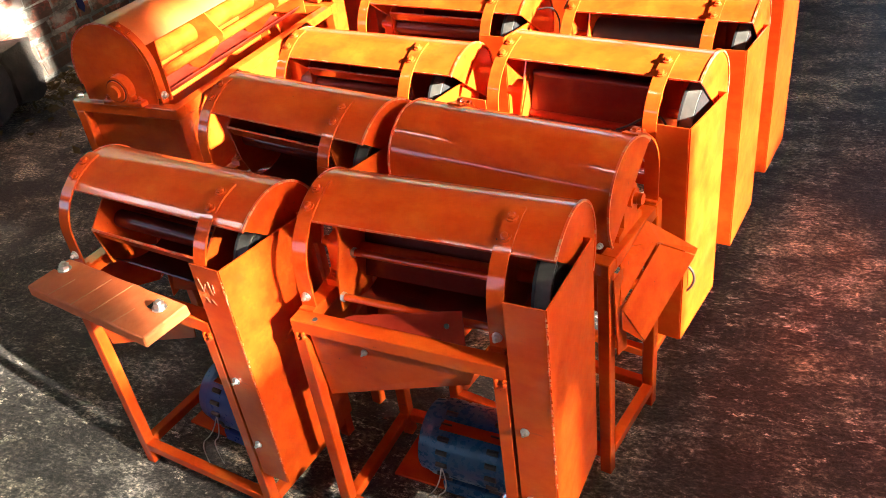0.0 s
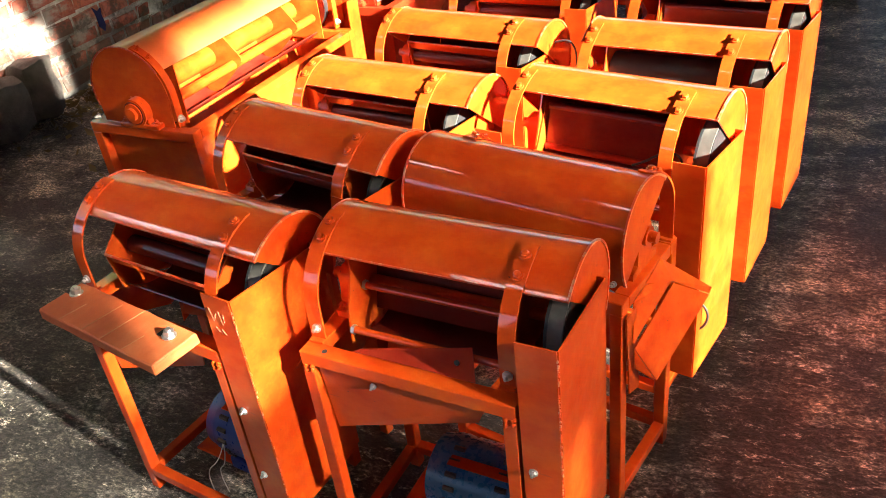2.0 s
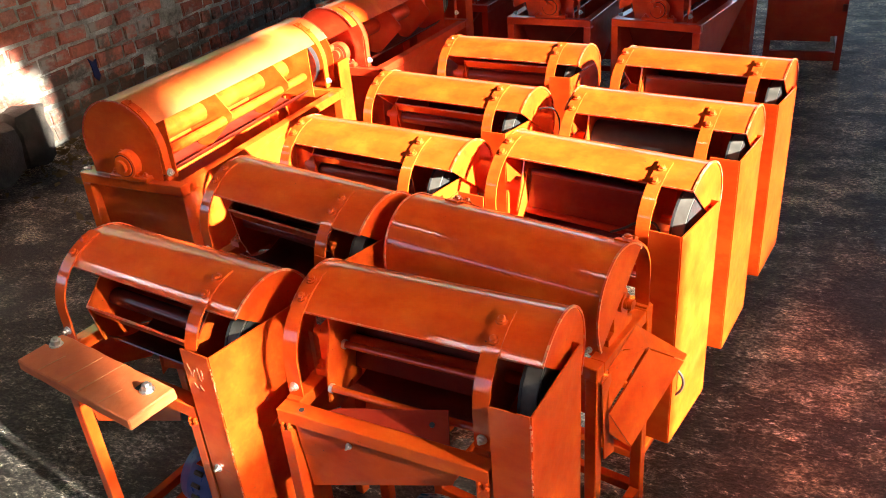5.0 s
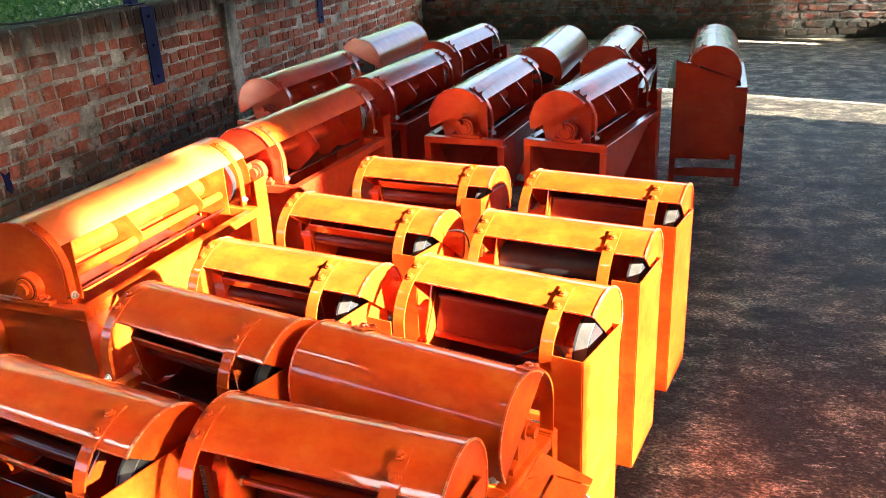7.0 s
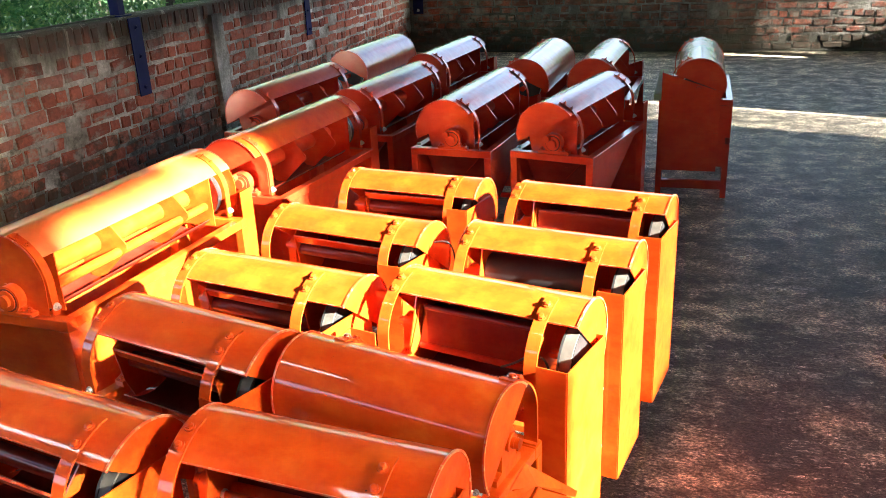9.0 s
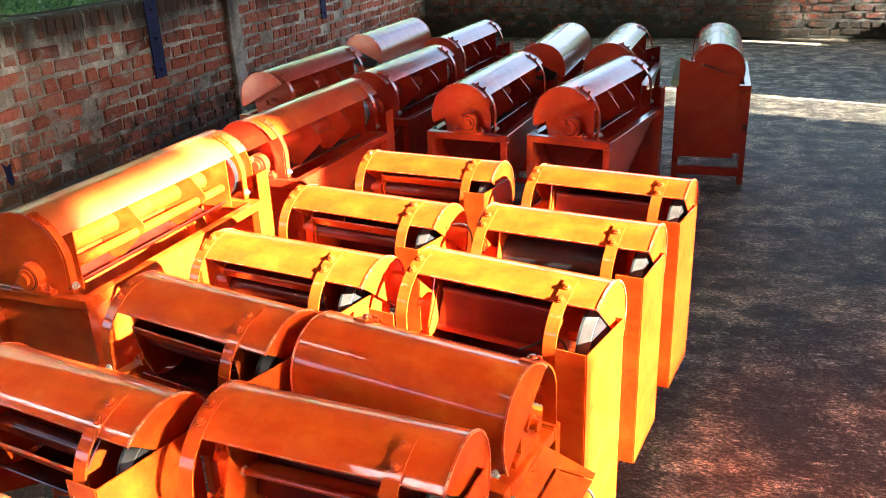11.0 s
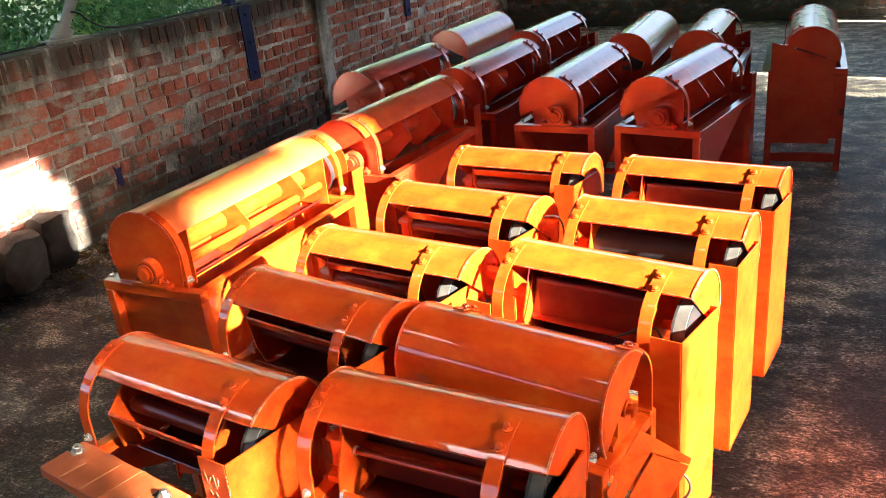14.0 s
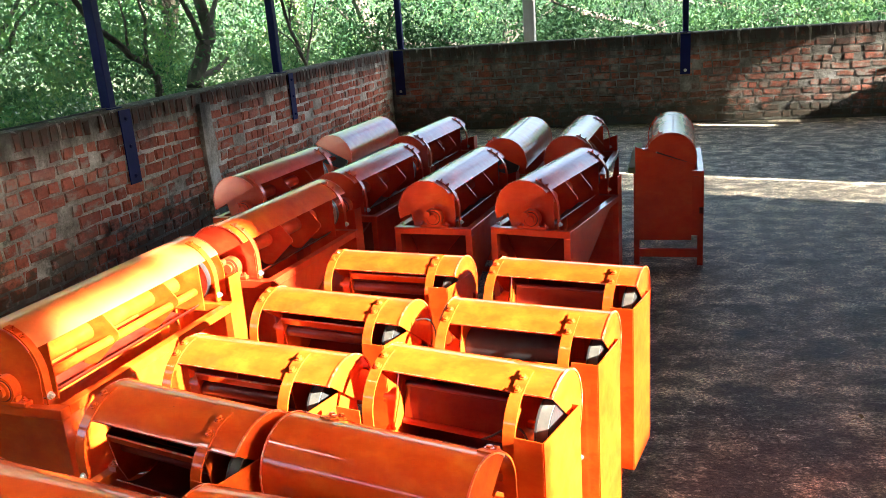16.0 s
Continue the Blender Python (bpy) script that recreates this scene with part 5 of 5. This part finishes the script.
def limb(bm, rnd, a, b, r0, r1, bends=4):
    pts = [Vector(a).lerp(Vector(b), k / bends) + Vector((rnd.uniform(-1, 1), rnd.uniform(-1, 1), rnd.uniform(-0.4, 0.4))) * (0.06 * (Vector(b) - Vector(a)).length if 0 < k < bends else 0) for k in range(bends + 1)]
    for k in range(bends):
        rod(bm, pts[k], pts[k + 1], r0 + (r1 - r0) * k / bends, 9, r0 + (r1 - r0) * (k + 1) / bends)
    return pts


def tree(at, seed, height=6.0, spread=2.4, low=0.6, leaf=None):
    rnd = random.Random(seed)
    t = thing("tree", "leafy green tree behind the parapet wall", "tree", "trees", at)
    wood = bmesh.new()
    trunk = limb(wood, rnd, (0, 0, -0.05), (rnd.uniform(-0.5, 0.5), rnd.uniform(-0.5, 0.5), height * 0.55), 0.16, 0.09, 5)
    tips = []
    for k in range(9):
        base = trunk[1 + k % 4]
        a = rnd.uniform(0, 6.28)
        tip = base + Vector((math.cos(a) * spread * rnd.uniform(0.5, 1), math.sin(a) * spread * rnd.uniform(0.5, 1), rnd.uniform(0.3, height * 0.4)))
        limb(wood, rnd, base, tip, 0.06, 0.02, 4)
        tips.append(tip)
    part("trunk", wood, BARK, t, smooth=True)
    verts, faces = [], []
    for k in range(int(30 + 15 * height)):
        if k < 27:
            c = tips[k % 9] + Vector((rnd.gauss(0, 0.4), rnd.gauss(0, 0.4), rnd.gauss(0, 0.3)))
        else:
            a, rr = rnd.uniform(0, 6.28), spread * math.sqrt(rnd.random())
            c = Vector((rr * math.cos(a), rr * math.sin(a), rnd.uniform(low, height)))
        leaf_cloud(verts, faces, rnd, c, rnd.uniform(0.30, 0.62), 120, 0.056)
    me = bpy.data.meshes.new("crown")
    me.from_pydata(verts, [], faces)
    me.materials.append(leaf or LEAF)
    crown = new("crown", me)
    crown.parent = t
    return t


# 9 m crowns, some wholly out of view, added to block sky reflections
base_trees = [tree(pose(-8.8, 5.0, 0), 1, 9.0, 2.4, 0.5), tree(pose(-3.0, 15.2, 0), 2, 2.3, 2.6, 0.2, DIMMED_LEAF), tree(pose(-9.0, 9.5, 0), 3, 9.0, 2.6, 0.5)]
for x, y, turn, k in ((-10.6, 7.2, 40, 0), (-9.4, 2.9, 120, 0), (-8.9, 0.9, 15, 0), (-8.6, 13.4, 200, 0), (-11, 11.5, 80, 2), (0.8, 15.6, 150, 1), (4.3, 15.0, 260, 1), (-1.4, 18.6, 30, 1),
                      (3.0, 19.2, 100, 1), (-5.4, 16.2, 310, 0), (-8.0, 17.5, 150, 2), (7.6, 17.0, 20, 1), (-12.0, 16.0, 60, 0), (-13.0, 8.0, 170, 2), (8.5, 22.0, 15, 1), (-3.5, 23.0, 75, 1), (3.5, 24.0, 190, 1)):
    copy_thing(base_trees[k], pose(x, y, 0, 0, 0, turn))


def bare_tree(path, limbs, r, label):
    """A crooked trunk with bare limbs close behind the wall."""
    rnd = random.Random(len(limbs))
    wood = bmesh.new()
    for k in range(len(path) - 1):
        f0, f1 = 1 - 0.6 * k / len(path), 1 - 0.6 * (k + 1) / len(path)
        limb(wood, rnd, path[k], path[k + 1], r * f0, r * f1, 3)
    for a, b, q in limbs:
        limb(wood, rnd, a, b, q, q * 0.5, 4)
    t = thing("bare_tree", label, "tree", "bare trees")
    part("trunk", wood, BARK, t, smooth=True)


bare_tree([(-5.3, 9.2, -0.04), (-5.4, 9.4, 1.0), (-5.4, 9.75, 1.47), (-5.4, 9.95, 1.64), (-5.45, 9.88, 2.1), (-5.6, 10.3, 3.2)],
          [((-5.4, 9.5, 1.1), (-5.4, 10.3, 1.3), 0.05), ((-5.4, 9.9, 1.6), (-5.7, 10.9, 2.6), 0.04), ((-5.4, 9.75, 1.47), (-5.5, 9.1, 2.6), 0.04)], 0.12, "crooked grey-brown tree trunk forking behind the wall")
bare_tree([(-4.9, 7.87, -0.04), (-4.9, 7.89, 1.09), (-4.9, 7.9, 1.24), (-4.9, 7.77, 1.38), (-4.9, 7.49, 1.51), (-4.9, 7.1, 1.78), (-4.95, 6.6, 2.3)],
          [((-4.9, 7.77, 1.38), (-4.95, 7.9, 2.3), 0.02), ((-4.9, 7.49, 1.51), (-5.0, 7.6, 2.2), 0.016)], 0.05, "thin pale bare branch leaning behind the wall")
bare_tree([(-4.7, 11.4, -0.04), (-4.7, 11.3, 1.1), (-4.7, 10.9, 1.6), (-4.75, 10.6, 2.3)],
          [((-4.7, 11.3, 1.1), (-4.7, 11.9, 2.0), 0.02), ((-4.7, 10.9, 1.6), (-4.8, 11.2, 2.4), 0.016), ((-4.7, 11.2, 1.25), (-4.7, 10.4, 1.75), 0.014)], 0.035, "thin pale bare branches behind the wall")
rnd = random.Random(77)
for side, leaf in (("west", LEAF), ("north", DIMMED_LEAF)):
    verts, faces = [], []
    for k in range(165):
        if side == "north":
            c = (rnd.uniform(-7.5, 8.5), rnd.uniform(13.0, 15.5), rnd.uniform(0.1, 1.5))
        else:
            c = (rnd.uniform(-7.4, -4.8), rnd.uniform(2.0, 13.0), rnd.uniform(0.1, 1.7))
        leaf_cloud(verts, faces, rnd, c, rnd.uniform(0.3, 0.6), 300, 0.037)
    me = bpy.data.meshes.new("undergrowth")
    me.from_pydata(verts, [], faces)
    me.materials.append(leaf)
    tagged(new("undergrowth", me), "dense green shrubs and grass behind the walls", "shrubs", kind="stuff")
bd = bmesh.new()
for k in range(40):
    a0, a1 = radians(20 + 160 * k / 40), radians(20 + 160 * (k + 1) / 40)
    p = [bd.verts.new((34 * math.cos(a) * 1.2, 34 * math.sin(a), z)) for a, z in ((a0, -0.03), (a1, -0.03), (a1, 4.2 + 0.8 * math.sin(5 * a1)), (a0, 4.2 + 0.8 * math.sin(5 * a0)))]
    bd.faces.new(p)
tagged(part("backdrop", bd, FAR_LEAF), "distant green woods", "woods", kind="structure")

# ---- litter along the west wall ----
rnd = random.Random(5)
verts, faces = [], []
for k in range(420):
    y = rnd.gauss(3.55, 0.35)
    leaf_cloud(verts, faces, rnd, (WX + abs(rnd.gauss(0.05, 0.24)) + 0.03, y, 0.012), 0.02, 1, 0.032)
for k in range(30):
    leaf_cloud(verts, faces, rnd, (rnd.gauss(-2.95, 0.3), rnd.gauss(3.1, 0.4), 0.014), 0.02, 1, 0.055)
leaf_cloud(verts, faces, rnd, (1.214, 3.383, 0.014), 0.01, 1, 0.03)
leaf_cloud(verts, faces, rnd, (1.19, 3.36, 0.014), 0.01, 1, 0.02)
verts = [(x, y, max(0.002, min(z, 0.03))) for x, y, z in verts]
me = bpy.data.meshes.new("dry_leaves")
me.from_pydata(verts, [], faces)
me.materials.append(DRY_LEAF)
tagged(new("dry_leaves", me), "dry fallen leaves along the wall", "leaf litter", kind="stuff")
for k, (y0, y1, deep, tall) in enumerate(((3.04, 3.275, 0.17, 0.35), (2.72, 3.03, 0.20, 0.31), (2.35, 2.70, 0.18, 0.34))):
    bm = bmesh.new()
    x0 = WX + 0.012 if k < 3 else WX + 0.22
    box(bm, x0, WX + deep + (0.012 if k < 3 else 0.06), y0, y1, 0.0, tall)
    bmesh.ops.subdivide_edges(bm, edges=bm.edges[:], cuts=4, use_grid_fill=True)
    mid = Vector((x0 + deep / 2, (y0 + y1) / 2, tall / 2))
    for v in bm.verts:
        d = v.co - mid
        v.co -= d * 0.20 * min(1.0, (abs(d.x) / deep + abs(d.y) / (y1 - y0) + abs(d.z) / tall) ** 3 * 0.35)
        v.co += Vector((noise.noise(v.co * 9), noise.noise(v.co * 10 + Vector((4, 0, 0))), noise.noise(v.co * 8 + Vector((0, 7, 0))))) * 0.032
        v.co.x, v.co.z = max(v.co.x, WX + 0.012), max(v.co.z, 0.0)
    lo = min(v.co.z for v in bm.verts)
    for v in bm.verts:
        v.co.z -= lo
    tagged(part("stone", bm, STONE, smooth=True), "rough dark footing stone against the wall", "stone", "footing stones")
stick = bmesh.new()
limb(stick, rnd, (-3.42, 3.50, 0.012), (-2.75, 3.36, 0.012), 0.010, 0.008, 5)
for v in stick.verts:
    v.co.z = max(v.co.z, 0.001)
tagged(part("stick", stick, PALE_WOOD, smooth=True), "pale dry stick lying on the floor", "stick")


def cable(points, r, mat, label, category="cable"):
    cu = bpy.data.curves.new("cable", "CURVE")
    cu.dimensions, cu.bevel_depth, cu.bevel_resolution = "3D", r, 2
    sp = cu.splines.new("NURBS")
    sp.points.add(len(points) - 1)
    for p, q in zip(sp.points, points):
        p.co = (*q, 1)
    sp.use_endpoint_u, sp.order_u = True, 3
    cu.materials.append(mat)
    return tagged(new("cable", cu), label, category, "cables")


pipe = tagged(part("pipe", rodded((-3.725, 3.785, 1.215), (-3.62, 4.42, 2.2), 0.032, 20), PIPE_WHITE, smooth=True), "white painted pipe leaning on top of the parapet", "pipe")
part("pipe_collar", rodded((-3.727, 3.77, 1.202), (-3.716, 3.83, 1.28), 0.055, 20), PIPE_WHITE, pipe, smooth=True)
part("pipe_flange", prismed([(-3.79, 3.69), (-3.68, 3.66), (-3.64, 3.74), (-3.62, 3.92), (-3.74, 3.93), (-3.80, 3.82)], "z", 1.2015, 1.222), PIPE_WHITE, pipe)
cable([(-3.70, 3.86, 1.36), (-3.655, 3.89, 1.37), (-3.66, 3.98, 1.29), (-3.66, 4.12, 1.225), (-3.67, 4.5, 1.212), (-3.66, 5.0, 1.216), (-3.67, 5.37, 1.212)], 0.007, RUBBER, "black cable lying along the top of the brick wall")
cable([(-3.74, 3.82, 1.21), (-3.72, 3.4, 1.21), (-3.68, 2.8, 1.212), (-3.7, 2.2, 1.21)], 0.007, RUBBER, "black cable lying along the top of the brick wall")
cable([(0.10, 1.74, 0.44), (0.16, 1.722, 0.40), (0.190, 1.72, 0.392), (0.204, 1.72, 0.355), (0.187, 1.72, 0.314), (0.14, 1.73, 0.296), (0.09, 1.75, 0.31)], 0.0035, RUBBER, "loop of black cable hanging beside a belt guard")
cable([(-0.01, 1.84, 0.69), (0.024, 1.83, 0.708), (0.05, 1.83, 0.728), (0.089, 1.83, 0.737), (0.106, 1.83, 0.722), (0.115, 1.83, 0.69)], 0.003, RUBBER, "short black cable over the open drum")
cable([(-0.34, 2.37, 0.80), (-0.30, 2.36, 0.815), (-0.279, 2.36, 0.792), (-0.272, 2.36, 0.754), (-0.28, 2.37, 0.70)], 0.003, RUBBER, "black cable hanging between two threshers")

# single bricks last
lay_bricks(wall_w, 2.2, WY - 0.02, lambda s, z: pose(WX, s, z), lambda s: 3.0 < s < 9.3, 3, BRICK)
lay_bricks(wall_n, WX + 0.05, RX - 0.1, lambda s, z: pose(s, WY, z, 0, 0, -90), lambda s: -2.4 < s < 3.4, 4, GRIMY_BRICK)
